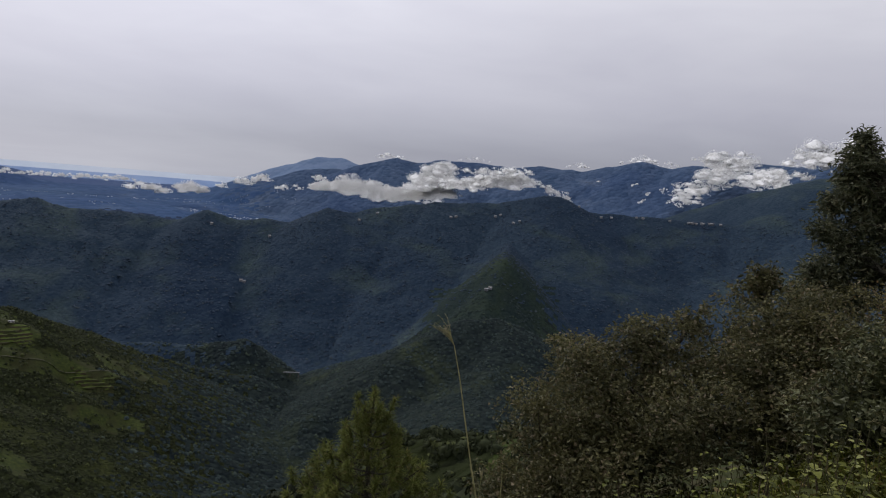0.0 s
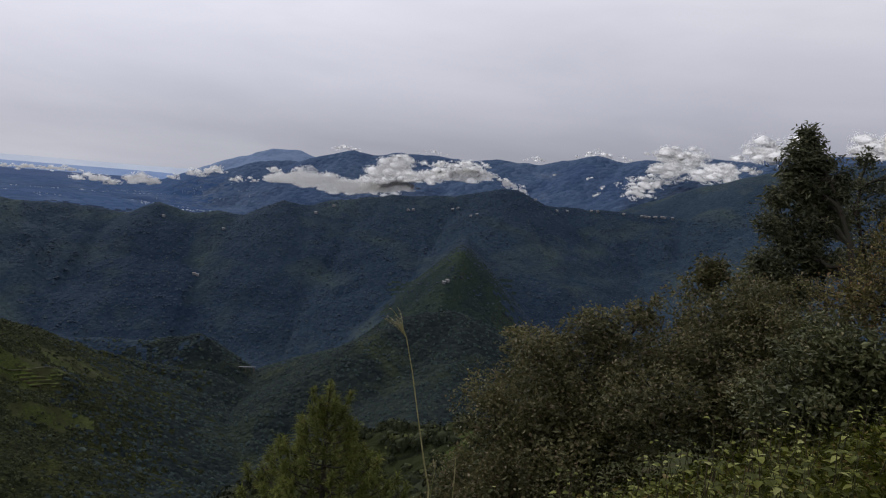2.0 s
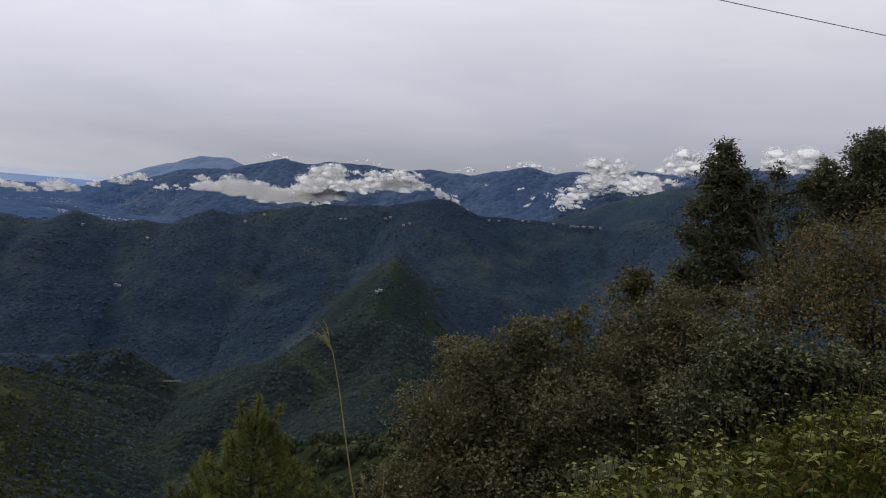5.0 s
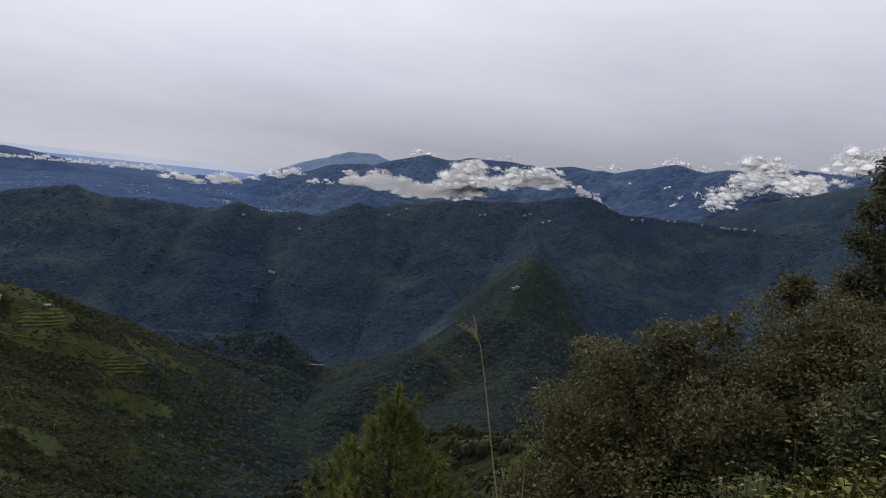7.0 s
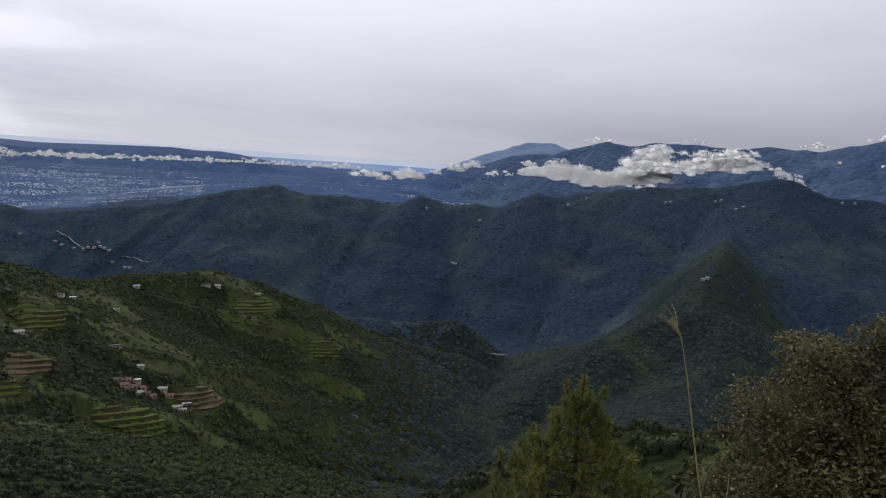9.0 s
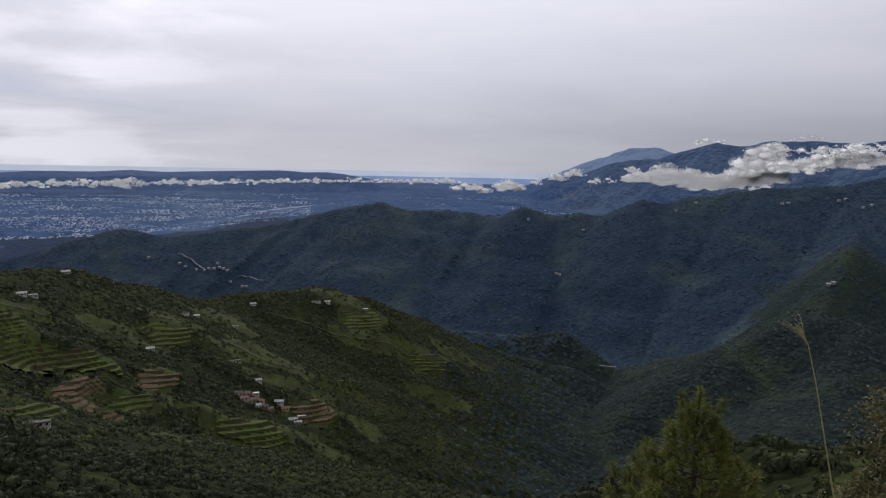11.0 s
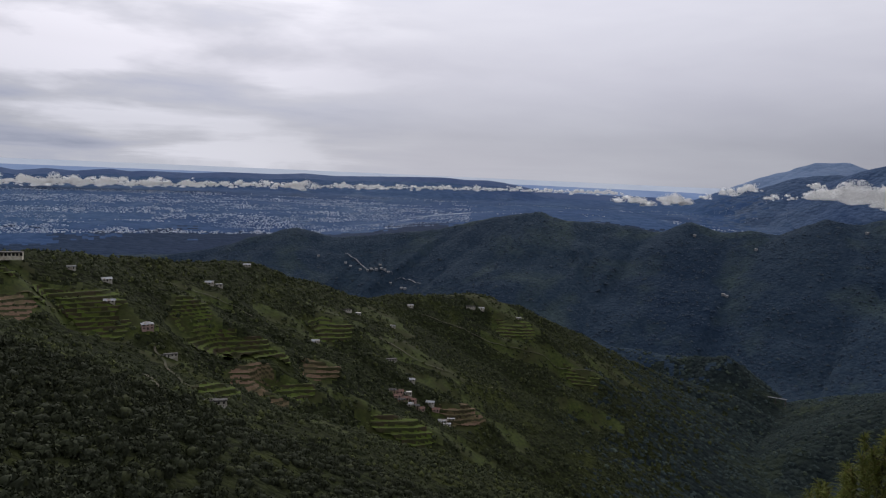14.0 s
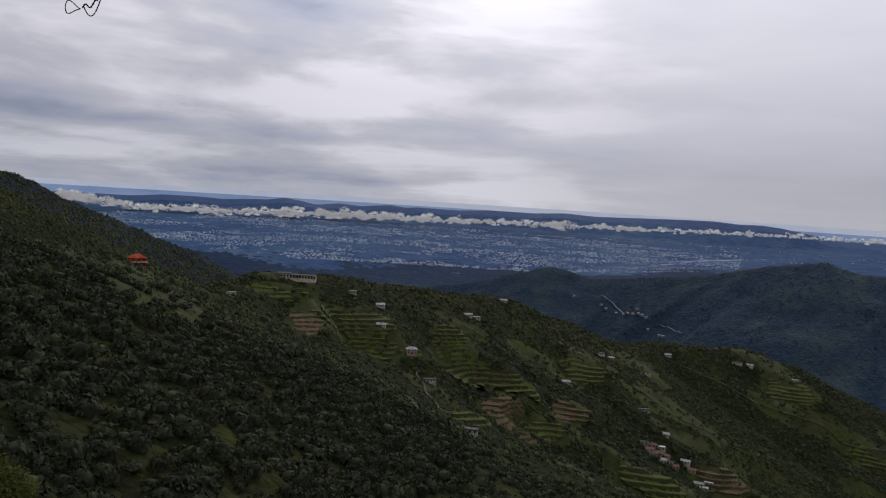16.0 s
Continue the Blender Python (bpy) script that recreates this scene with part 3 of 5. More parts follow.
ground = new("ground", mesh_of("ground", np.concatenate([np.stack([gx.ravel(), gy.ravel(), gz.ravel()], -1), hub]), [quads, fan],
                               [M_TURF, M_NEAR, M_MID, M_PLAIN, M_FAR, M_PALE, M_HAZE, M_FOOT, M_CONE, M_PLAINWOOD, M_MEADOW, M_GRASSLAND, M_HORIZON, M_HILL_SHADED, M_RANGE], True,
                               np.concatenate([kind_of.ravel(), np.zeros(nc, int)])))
tagged(ground, "forested hills, terraced spur and wide plain, distance blued by painted haze", "ground", kind="structure")


# ---- forests on the slopes ----
rng = np.random.default_rng(7)


def crown_template(flakes, sides=6):
    """One crown: a lumpy dome with tufts of leaves standing out of it."""
    if flakes < 10:
        rings = [(0.0, 1.0), (0.50, 0.72)]
    else:
        rings = [(0.0, 0.80), (0.38, 1.0), (0.76, 0.74)]
    core = 0.72 if flakes > 40 else (0.9 if flakes else 1.0)
    v = []
    for k, (z, r) in enumerate(rings):
        a = np.arange(sides) / sides * 2 * np.pi + k * 0.4
        rr = r * (1 + rng.uniform(-0.34, 0.30, sides))
        v.append(np.stack([np.cos(a) * rr, np.sin(a) * rr, z + rng.uniform(-0.08, 0.08, sides)], -1))
    v = np.concatenate(v + [np.array([[rng.uniform(-.2, .2), rng.uniform(-.2, .2), 1.0]])])
    f = []
    for k in range(len(rings) - 1):
        for i in range(sides):
            j = (i + 1) % sides
            a, b, c, d = k * sides + i, k * sides + j, (k + 1) * sides + j, (k + 1) * sides + i
            f += [(a, b, c), (a, c, d)]
    last = (len(rings) - 1) * sides
    f += [(last + i, last + (i + 1) % sides, last + sides) for i in range(sides)]
    v = v * np.array([core, core, 0.5 + core / 2])
    tuft_v, tuft_f = [], []
    lumps = rng.normal(size=(5, 3))
    for k in range(flakes):
        a, e = rng.uniform(0, 2 * np.pi), math.asin(rng.uniform(-0.25, 1.0))
        n = np.array([math.cos(a) * math.cos(e), math.sin(a) * math.cos(e), math.sin(e)])
        bulge = 0.70 + 0.46 * max(0.0, float(np.max(lumps @ n / np.linalg.norm(lumps, axis=1)))) ** 3
        c = (np.array([n[0], n[1], 0.36 + 0.66 * n[2]])) * bulge * rng.uniform(0.92, 1.08)
        n = n + rng.normal(size=3) * 0.7 + np.array([0, 0, 0.35])
        n /= np.linalg.norm(n)
        t1 = np.cross(n, rng.normal(size=3))
        t1 /= np.linalg.norm(t1)
        t2 = np.cross(n, t1)
        size = rng.uniform(0.12, 0.24) if flakes > 40 else rng.uniform(0.22, 0.36)
        turns = np.array([0.0, 2.1, 4.2]) + rng.uniform(-0.4, 0.4, 3)
        tuft_f.append(np.arange(3) + len(v) + 3 * k)
        tuft_v.append(c + size * (np.cos(turns)[:, None] * t1 + np.sin(turns)[:, None] * t2))
    if flakes:
        v = np.concatenate([v] + tuft_v)
        f = np.concatenate([np.array(f), np.array(tuft_f)])
    return v, np.array(f)


def forest(name, bearings, reach, spacing, density, size, flakes, mat, label, kinds=6, tall=1.15, sides=6):
    """Crowns strewn over a stretch of the hills, given by bearings and distances."""
    b0, b1 = (radians(b) for b in bearings)
    count = int((reach[1] ** 2 - reach[0] ** 2) / 2 * (b1 - b0) / spacing ** 2)
    b = rng.uniform(b0, b1, count)
    r = np.sqrt(rng.uniform(reach[0] ** 2, reach[1] ** 2, count))
    x, y = -np.sin(b) * r, np.cos(b) * r
    keep = rng.uniform(0, 1, count) < density(x, y, np.degrees(b), r)
    x, y = x[keep], y[keep]
    z = ground_height(x, y)
    vs, fs, base = [], [], 0
    which = rng.integers(0, kinds, len(x))
    for k in range(kinds):
        tv, tf = crown_template(flakes, sides)
        sel = which == k
        m = int(sel.sum())
        if not m:
            continue
        s = size[0] + (size[1] - size[0]) * rng.uniform(0, 1, m) ** 1.6
        a = rng.uniform(0, 2 * np.pi, m)
        ca, sa = np.cos(a)[:, None], np.sin(a)[:, None]
        h = s * tall * rng.uniform(0.8, 1.35, m)
        px = (tv[:, 0] * ca - tv[:, 1] * sa) * s[:, None] + x[sel][:, None]
        py = (tv[:, 0] * sa + tv[:, 1] * ca) * s[:, None] + y[sel][:, None]
        pz = tv[:, 2] * h[:, None] + (z[sel] - 0.25 * s)[:, None]
        vs.append(np.stack([px, py, pz], -1).reshape(-1, 3))
        fs.append((tf[None] + (np.arange(m) * len(tv))[:, None, None]).reshape(-1, 3) + base)
        base += m * len(tv)
    ob = new(name, mesh_of(name, np.concatenate(vs), np.concatenate(fs), [mat], True))
    return tagged(ob, label, "forest", kind="stuff")


def spur_trees(x, y, b, r):
    """Trees stand close but on the farmed ground; they thin out on its rims and along the open shoulders."""
    wild = np.minimum(1 - 0.75 * farm_share(x, y, ("grass",)), 1 - farm_share(x, y, ("crop", "soil")))
    clump = step(0.33, 0.47, fbm(x / 34, y / 34, 3, 51))
    open_shoulder = step(0.47, 0.60, fbm(x / 90, y / 90, 3, 57)) * step(75, 66, b)
    return (1 - step(31, 14, b)) * np.clip(wild * (0.45 + 0.55 * clump) * (1 - 0.55 * open_shoulder) + 0.13, 0, 1)


def field_bushes(x, y, b, r):
    return 0.75 * farm_share(x, y, ("grass", "crop")) * step(0.40, 0.56, fbm(x / 12, y / 12, 2, 87)) + 0.10


forest("hillside_trees", (58, 104), (105, 345), 4.4, lambda x, y, b, r: 1 - 0.6 * farm_share(x, y, ("grass", "crop")), (2.0, 4.4), 84, M_CROWN_SHADED, "dense green forest on a steep hillside, cloud shade painted in")
forest("spur_trees", (13, 104), (345, 1215), 5.1, spur_trees, (1.5, 3.5), 6, M_CROWN, "dark green trees over a terraced spur", sides=4)
forest("gully_trees", (9, 58), (150, 345), 4.6, lambda x, y, b, r: 0.95 + 0 * x, (1.7, 3.6), 44, M_CROWN_SHADED, "green trees in the gully under the spur, shade in their colour")
forest("bushes_on_spur", (25, 84), (285, 1060), 5.2, field_bushes, (0.5, 1.3), 3, M_CROWN, "low green bushes along terrace edges", sides=4)
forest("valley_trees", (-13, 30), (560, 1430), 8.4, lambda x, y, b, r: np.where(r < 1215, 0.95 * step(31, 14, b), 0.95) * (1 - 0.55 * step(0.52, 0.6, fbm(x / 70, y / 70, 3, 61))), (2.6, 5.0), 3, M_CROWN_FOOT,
       "dense green forest on the valley slopes, lightly tinted with haze", tall=0.75, sides=5)
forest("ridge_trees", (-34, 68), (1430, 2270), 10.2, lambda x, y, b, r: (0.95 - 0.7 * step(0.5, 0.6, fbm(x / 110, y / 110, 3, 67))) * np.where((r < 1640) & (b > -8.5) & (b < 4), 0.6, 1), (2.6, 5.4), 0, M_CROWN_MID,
       "dark green forest over the long ridge, tinted blue as by haze", sides=4, tall=0.5)
forest("left_hill_trees", (66, 100), (1000, 1420), 10.0, lambda x, y, b, r: 0.9 + 0 * x, (3.0, 5.6), 0, M_CROWN_DARK, "forest on a farther hillside, darkened as if in shade", sides=4, tall=0.7)
forest("knoll_trees", (-45, 9), (40, 175), 3.2, lambda x, y, b, r: np.where(in_meadow(x, y), 0.03, 0.95), (1.0, 2.2), 40, M_CROWN, "bushy green trees on the slope below")


# ---- terraced fields ----
def terrace(bearing, distance, across, deep, rise, mat, label, seed):
    """Stepped fields that follow the slope, walled at their edges."""
    cx, cy, _ = at(bearing, distance)
    b = radians(bearing)
    gap = 1.5
    u, v = np.meshgrid(np.arange(-across, across + gap, gap), np.arange(-deep, deep + gap, gap), indexing="ij")
    x = cx + u * math.cos(b) - v * math.sin(b)
    y = cy + u * math.sin(b) + v * math.cos(b)
    base = ground_height(x, y)
    lie = base + 9.0 * (fbm(x / 30, y / 30, 2, seed) - 0.4) + 1.0 * (fbm(x / 5, y / 5, 2, seed + 3) - 0.4)
    level, f = np.floor(lie / rise), lie / rise - np.floor(lie / rise)
    z = (level + np.where(f > 0.66, (f - 0.66) / 0.34, 0.0)) * rise + rise * 0.55
    z = np.maximum(z, base + 0.2)
    inside = (u / across) ** 2 + (v / deep) ** 2 + 3.4 * (fbm(x / 16, y / 16, 3, seed + 9) - 0.44) < 0.80
    ids = np.arange(u.size).reshape(u.shape)
    ok = inside[:-1, :-1] & inside[1:, :-1] & inside[1:, 1:] & inside[:-1, 1:]
    quads = np.stack([ids[:-1, :-1], ids[1:, :-1], ids[1:, 1:], ids[:-1, 1:]], -1)[ok]
    wall = ((f > 0.62) | (f < 0.02))[:-1, :-1][ok]
    used = np.unique(quads)
    remap = np.zeros(u.size, int)
    remap[used] = np.arange(len(used))
    verts = np.stack([x.ravel(), y.ravel(), z.ravel()], -1)[used]
    faces = remap[quads]
    ob = thing("terraced_field", label=label, category="field", group="terraced fields on the spur")
    for name, sel, m in (("tread", ~wall, mat), ("bank", wall, M_BANK)):
        if sel.any():
            keep = np.unique(faces[sel])
            ren = np.zeros(len(verts), int)
            ren[keep] = np.arange(len(keep))
            part_of(name, verts[keep], ren[faces[sel]], m, ob)


GREEN = "green terraced crop field stepping down the spur"
BROWN = "ploughed reddish brown terraced field on the spur"
for k, (b, r, across, deep, grows) in enumerate(FARMLAND):
    if grows != "grass":
        terrace(b, r, across, deep, 3.0 if r > 450 else 2.0, *((M_FIELD, GREEN) if grows == "crop" else (M_SOIL, BROWN)), 100 + 5 * k)


def path(points, width, label, mat=None, lift=0.9):
    """A trodden path along bearings and distances, laid on the slope."""
    pts = []
    for (b0, r0), (b1, r1) in zip(points[:-1], points[1:]):
        for t in np.linspace(0, 1, 12, endpoint=False):
            pts.append(at(b0 + (b1 - b0) * t, r0 + (r1 - r0) * t)[:2])
    p = np.array(pts)
    p = p + (np.stack([fbm(p[:, 0] / 12, p[:, 1] / 12, 2, 5), fbm(p[:, 0] / 12, p[:, 1] / 12, 2, 8)], -1) - 0.4) * 7
    d = np.gradient(p, axis=0)
    d = d / np.linalg.norm(d, axis=1, keepdims=True)
    side = np.stack([-d[:, 1], d[:, 0]], -1) * width / 2
    both = np.stack([p - side, p + side], 1).reshape(-1, 2)
    z = ground_height(both[:, 0], both[:, 1]).reshape(-1, 2).max(1).repeat(2) + lift
    n2 = len(p)
    quads = np.array([(2 * i, 2 * i + 1, 2 * i + 3, 2 * i + 2) for i in range(n2 - 1)])
    tagged(new("path", mesh_of("path", np.column_stack([both, z]), quads, [mat or M_PATH])), label, "path", kind="structure")


path([(62.5, 560), (61.0, 505), (59.5, 460), (58.8, 410)], 1.6, "pale footpath winding down through the trees")
path([(63.5, 420), (62.8, 370), (61.5, 330)], 1.4, "pale footpath winding down through the trees")
path([(42, 950), (36, 930), (31, 940), (26, 960)], 1.9, "pale cart track across the spur")
path([(45, 760), (41, 740), (37, 760), (33, 800)], 1.6, "pale cart track across the spur")
path([(62.5, 690), (59, 700), (55, 690)], 1.6, "pale cart track across the spur")

path([(48.1, 2098), (47.2, 2074), (45.9, 1998), (44.3, 1971), (43.4, 1965), (41.7, 1892)], 3.6, "pale mountain road winding down the dark ridge", M_FARWALL, 3.4)


# ---- houses ----
def box(bm, x0, x1, y0, y1, z0, z1):
    v = [bm.verts.new(p) for p in ((x0, y0, z0), (x1, y0, z0), (x1, y1, z0), (x0, y1, z0), (x0, y0, z1), (x1, y0, z1), (x1, y1, z1), (x0, y1, z1))]
    for f in ((0, 3, 2, 1), (4, 5, 6, 7), (0, 1, 5, 4), (1, 2, 6, 5), (2, 3, 7, 6), (3, 0, 4, 7)):
        bm.faces.new([v[i] for i in f])


def house(w, d, h, wall, roof, style, storeys=1, label="", group="", name="farmhouse"):
    """A hill house: walls, a gabled, hipped or flat roof, a door and windows facing down the slope (-y)."""
    ob = thing(name, label=label, category="house", group=group)
    bm = bmesh.new()
    box(bm, -w / 2, w / 2, -d / 2, d / 2, -3.0, h)
    part("wall", bm, wall, ob)
    bm = bmesh.new()
    o = 0.45
    if style == "flat":
        box(bm, -w / 2 - 0.3, w / 2 + 0.3, -d / 2 - 0.3, d / 2 + 0.3, h + 0.003, h + 0.25)
        box(bm, -w / 2 - 0.3, w / 2 + 0.3, -d / 2 - 0.3, -d / 2 - 0.12, h + 0.253, h + 0.75)
    else:
        top = h + d * 0.32
        inset = d * 0.5 if style == "hip" else 0.0
        low = [bm.verts.new(p) for p in ((-w / 2 - o, -d / 2 - o, h - 0.1), (w / 2 + o, -d / 2 - o, h - 0.1), (w / 2 + o, d / 2 + o, h - 0.1), (-w / 2 - o, d / 2 + o, h - 0.1))]
        high = [bm.verts.new((-w / 2 - o + inset + (o if inset else 0), 0, top)), bm.verts.new((w / 2 + o - inset - (o if inset else 0), 0, top))]
        for f in ((low[0], low[1], high[1], high[0]), (low[2], low[3], high[0], high[1]), (low[1], low[2], high[1]), (low[3], low[0], high[0]), (low[3], low[2], low[1], low[0])):
            bm.faces.new(f)
    part("roof", bm, roof, ob)
    bays = max(2, int(w / 2.6))
    for floor in range(storeys):
        z0 = floor * h / storeys
        for k in range(bays):
            x = -w / 2 + (k + 0.5) * w / bays
            bm = bmesh.new()
            if floor == 0 and k == bays // 2:
                box(bm, x - 0.5, x + 0.5, -d / 2 - 0.06, -d / 2 + 0.05, 0.05, 2.05)
                part("door", bm, M_DARK, ob)
            else:
                box(bm, x - 0.5, x + 0.5, -d / 2 - 0.06, -d / 2 + 0.05, z0 + 0.9, z0 + 2.1)
                part("window", bm, M_DARK, ob)
    return ob


def place(ob, bearing, distance, turn=0.0, up=0.4, copy=False):
    x, y, _ = at(bearing, distance)
    m = pose(x, y, float(ground_height(x, y)[0]) + up, 0, 0, bearing + turn)
    if copy:
        return copy_thing(ob, m)
    ob.matrix_basis = m
    return ob


def red_house():
    ob = house(9.5, 7.5, 6.2, M_ORANGE, M_ORANGE, "hip", 2, "two-storey orange-red house with hipped roof among trees", name="red_house")
    bm = bmesh.new()
    box(bm, -5.4, 5.4, -5.0, -3.76, 3.0, 3.18)
    part("balcony", bm, M_ORANGE, ob)
    bm = bmesh.new()
    box(bm, -5.2, 5.2, -5.0, -4.9, 3.19, 4.0)
    part("balustrade", bm, M_LIME, ob, "pale balcony balustrade")
    return ob


place(red_house(), 84.6, 486, 14, 1.0)

# the long school on the crest: two wings of a pale block with a dark roofline
school = thing("school", label="long pale single-storey school building on the crest", category="school")
place(school, 72.9, 634, -12, 1.6)
for name, dims, mat, label in (("wall", (-4, 19, -3.0, 3.0, -3, 3.0), M_WHITE, ""), ("roof", (-4.4, 19.5, -4.4, 3.4, 3.003, 3.3), M_SLATE, ""),
                               ("end_block", (-15, -4.01, -3.8, 3.2, -3, 4.0), M_WHITE, "taller pale end block"), ("end_roof", (-15.6, -3.6, -4.6, 3.8, 4.003, 4.35), M_SLATE, ""),
                               ("front_wing", (-19, -5, -9.2, -6.0, -5, 1.4), M_WHITE, "lower pale front wing"), ("wing_roof", (-19.4, -4.6, -9.8, -5.6, 1.403, 1.7), M_SLATE, "")):
    bm = bmesh.new()
    box(bm, *dims)
    part(name, bm, mat, school, label)
for x0, step_x, count, y, z0, z1, half in ((-2.4, 2.6, 9, -3.0, 0.3, 2.4, 0.85), (-13.4, 2.7, 4, -3.8, 0.4, 3.0, 0.8), (-17.4, 2.6, 5, -9.2, -1.2, 0.8, 0.8)):
    for k in range(count):
        bm = bmesh.new()
        x = x0 + step_x * k
        box(bm, x - half, x + half, y - 0.06, y + 0.1, z0, z1)
        part("window", bm, M_DARK, school)

FARM = "houses scattered on the spur"
row_house = house(13, 4.5, 2.2, M_LIME, M_SLATE, "flat", 1, "low pale farmhouse with grey slab roof", FARM)
tin_house = house(8, 4.4, 2.1, M_LIME, M_TIN, "gable", 1, "small whitewashed farmhouse with a tin roof", FARM)
mud_house = house(6.5, 4.2, 3.0, M_TAN, M_SLATE, "gable", 2, "two-storey mud-walled farmhouse with slate roof", FARM)
rose_house = house(8.5, 5.5, 4.4, M_ROSE, M_TIN, "hip", 2, "two-storey pinkish house with pale roof", FARM)
rust_house = house(7, 4.6, 2.2, M_ROSE, M_RUST, "gable", 1, "small house with rusty red roof", FARM)
flat_house = house(7, 4.8, 2.1, M_LIME, M_TIN, "flat", 1, "square whitewashed house with flat pale roof", FARM)
firsts = {}
for ob, b, r, turn in ((rose_house, 63.1, 575, 10), (tin_house, 65.7, 600, -10), (row_house, 61.6, 556, 5), (row_house, 58.2, 372, -4), (tin_house, 65.9, 646, 20), (flat_house, 68.2, 650, 0),
                       (tin_house, 55.8, 818, 5), (tin_house, 58.6, 728, 0), (flat_house, 57.9, 732, 8), (row_house, 47.9, 800, -15), (flat_house, 46.9, 812, 0), (tin_house, 42.6, 960, 10),
                       (row_house, 37.6, 996, 5), (tin_house, 36.7, 1004, 0), (row_house, 44.1, 716, 12), (flat_house, 44.0, 836, 0), (tin_house, 50.3, 690, 4), (flat_house, 33.6, 1010, 0),
                       (flat_house, 77.7, 560, 0), (tin_house, 42.3, 690, 0),
                       # the hamlet
                       (rust_house, 43.4, 648, 20), (mud_house, 43.0, 640, -10), (rust_house, 42.7, 652, 0), (tin_house, 42.4, 640, 15), (rust_house, 42.1, 656, -20), (mud_house, 41.8, 646, 5),
                       (rust_house, 43.2, 660, 0), (flat_house, 42.5, 664, 10), (rust_house, 41.4, 652, 25), (mud_house, 43.8, 654, 0), (tin_house, 39.5, 654, 10), (flat_house, 39.1, 650, 0), (tin_house, 40.6, 672, -8),
                       (rust_house, 40.1, 668, 0), (flat_house, 38.8, 658, 12)):
    place(ob, b, r, turn, -0.1, copy=ob in firsts)
    firsts[ob] = True

# hamlets along the dark ridge, each house a pale speck
FAR_HOUSES = "pale houses on the far ridge"
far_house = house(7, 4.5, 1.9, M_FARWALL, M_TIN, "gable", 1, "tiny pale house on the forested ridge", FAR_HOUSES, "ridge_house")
spots = [(1.6, 2010), (1.2, 2014), (-2.0, 2050), (-2.4, 2056), (-13.6, 2205), (-13.1, 2200), (-15.6, 2225), (7.6, 2040), (-4.0, 1985), (-3.5, 1975), (18.0, 1770), (17.75, 1772),
         (48.0, 2060), (47.6, 2050), (46.2, 2010), (45.9, 2004), (45.5, 2000), (45.1, 1990), (44.8, 1985), (44.5, 1975), (43.4, 1910), (43.1, 1900), (46.8, 2030), (45.2, 2012), (44.3, 1955), (50.2, 2090),
         (-8.6, 2140), (-10.4, 2160), (-11.2, 2165), (20.4, 1990), (16.0, 1960), (9.0, 2000), (-1.8, 1405), (-2.1, 1406)]
spots += [(-17.0 - d, 2225 + 11 * d) for d in (0.0, 0.22, 0.30, 0.55, 0.95, 1.05, 1.5, 1.62, 1.7, 2.3)]
for k, (b, r) in enumerate(spots):
    place(far_house, b, r, (k * 47) % 50 - 25, 2.6, copy=k > 0)

# the weir on the river, far below
weir = thing("weir", label="long pale concrete weir across the valley stream", category="weir")
place(weir, 13.7, 1262, 0, 5.0)
for name, dims, m in (("deck", (-17, 17, -1.5, 1.5, 2.6, 3.3), M_FARWALL), ("pier", (-16, -14, -1.4, 1.4, -8, 2.597), M_SLATE), ("pier", (-1, 1, -1.4, 1.4, -8, 2.597), M_SLATE), ("pier", (14, 16, -1.4, 1.4, -8, 2.597), M_SLATE)):
    bm = bmesh.new()
    box(bm, *dims)
    part(name, bm, m, weir)


# ---- the town on the plain ----
def town(name, count, bearings, reach, seed, low, label):
    """Hundreds of small pale blocks gathered in quarters and along roads."""
    g = np.random.default_rng(seed)
    b = np.radians(g.uniform(*bearings, count * 8))
    r = g.uniform(*reach, count * 8)
    x, y = -np.sin(b) * r, np.cos(b) * r
    street = fbm(np.degrees(b) / 5.5, r / 90, 4, seed) + 0.35 * (value_noise(np.degrees(b) / 1.3, r / 28, seed + 2) - 0.5)
    keep = np.nonzero(street > low + g.uniform(0, 0.10, len(b)))[0][:count]
    x, y, r = x[keep], y[keep], r[keep]
    z = ground_height(x, y)
    w, d, h = g.uniform(2.0, 7.0, len(x)), g.uniform(2.0, 6.5, len(x)), g.uniform(1.0, 2.8, len(x))
    a = g.uniform(0, np.pi, len(x))
    unit = np.array([(-1, -1, -0.5), (1, -1, -0.5), (1, 1, -0.5), (-1, 1, -0.5), (-1, -1, 1), (1, -1, 1), (1, 1, 1), (-1, 1, 1)], float)
    ux, uy = unit[:, 0] * w[:, None] / 2, unit[:, 1] * d[:, None] / 2
    px = ux * np.cos(a)[:, None] - uy * np.sin(a)[:, None] + x[:, None]
    py = ux * np.sin(a)[:, None] + uy * np.cos(a)[:, None] + y[:, None]
    pz = unit[:, 2] * h[:, None] + z[:, None]
    f = np.array([(4, 5, 6, 7), (0, 1, 5, 4), (1, 2, 6, 5), (2, 3, 7, 6), (3, 0, 4, 7)])
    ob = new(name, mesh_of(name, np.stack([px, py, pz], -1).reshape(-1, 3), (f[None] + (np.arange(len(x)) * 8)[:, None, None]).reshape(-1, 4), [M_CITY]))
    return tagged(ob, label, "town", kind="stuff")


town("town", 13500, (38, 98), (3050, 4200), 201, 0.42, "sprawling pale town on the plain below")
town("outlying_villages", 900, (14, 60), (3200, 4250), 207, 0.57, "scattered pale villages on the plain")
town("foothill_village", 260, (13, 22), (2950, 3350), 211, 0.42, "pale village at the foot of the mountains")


# ---- low clouds along the mountains and over the plain ----
bm = bmesh.new()
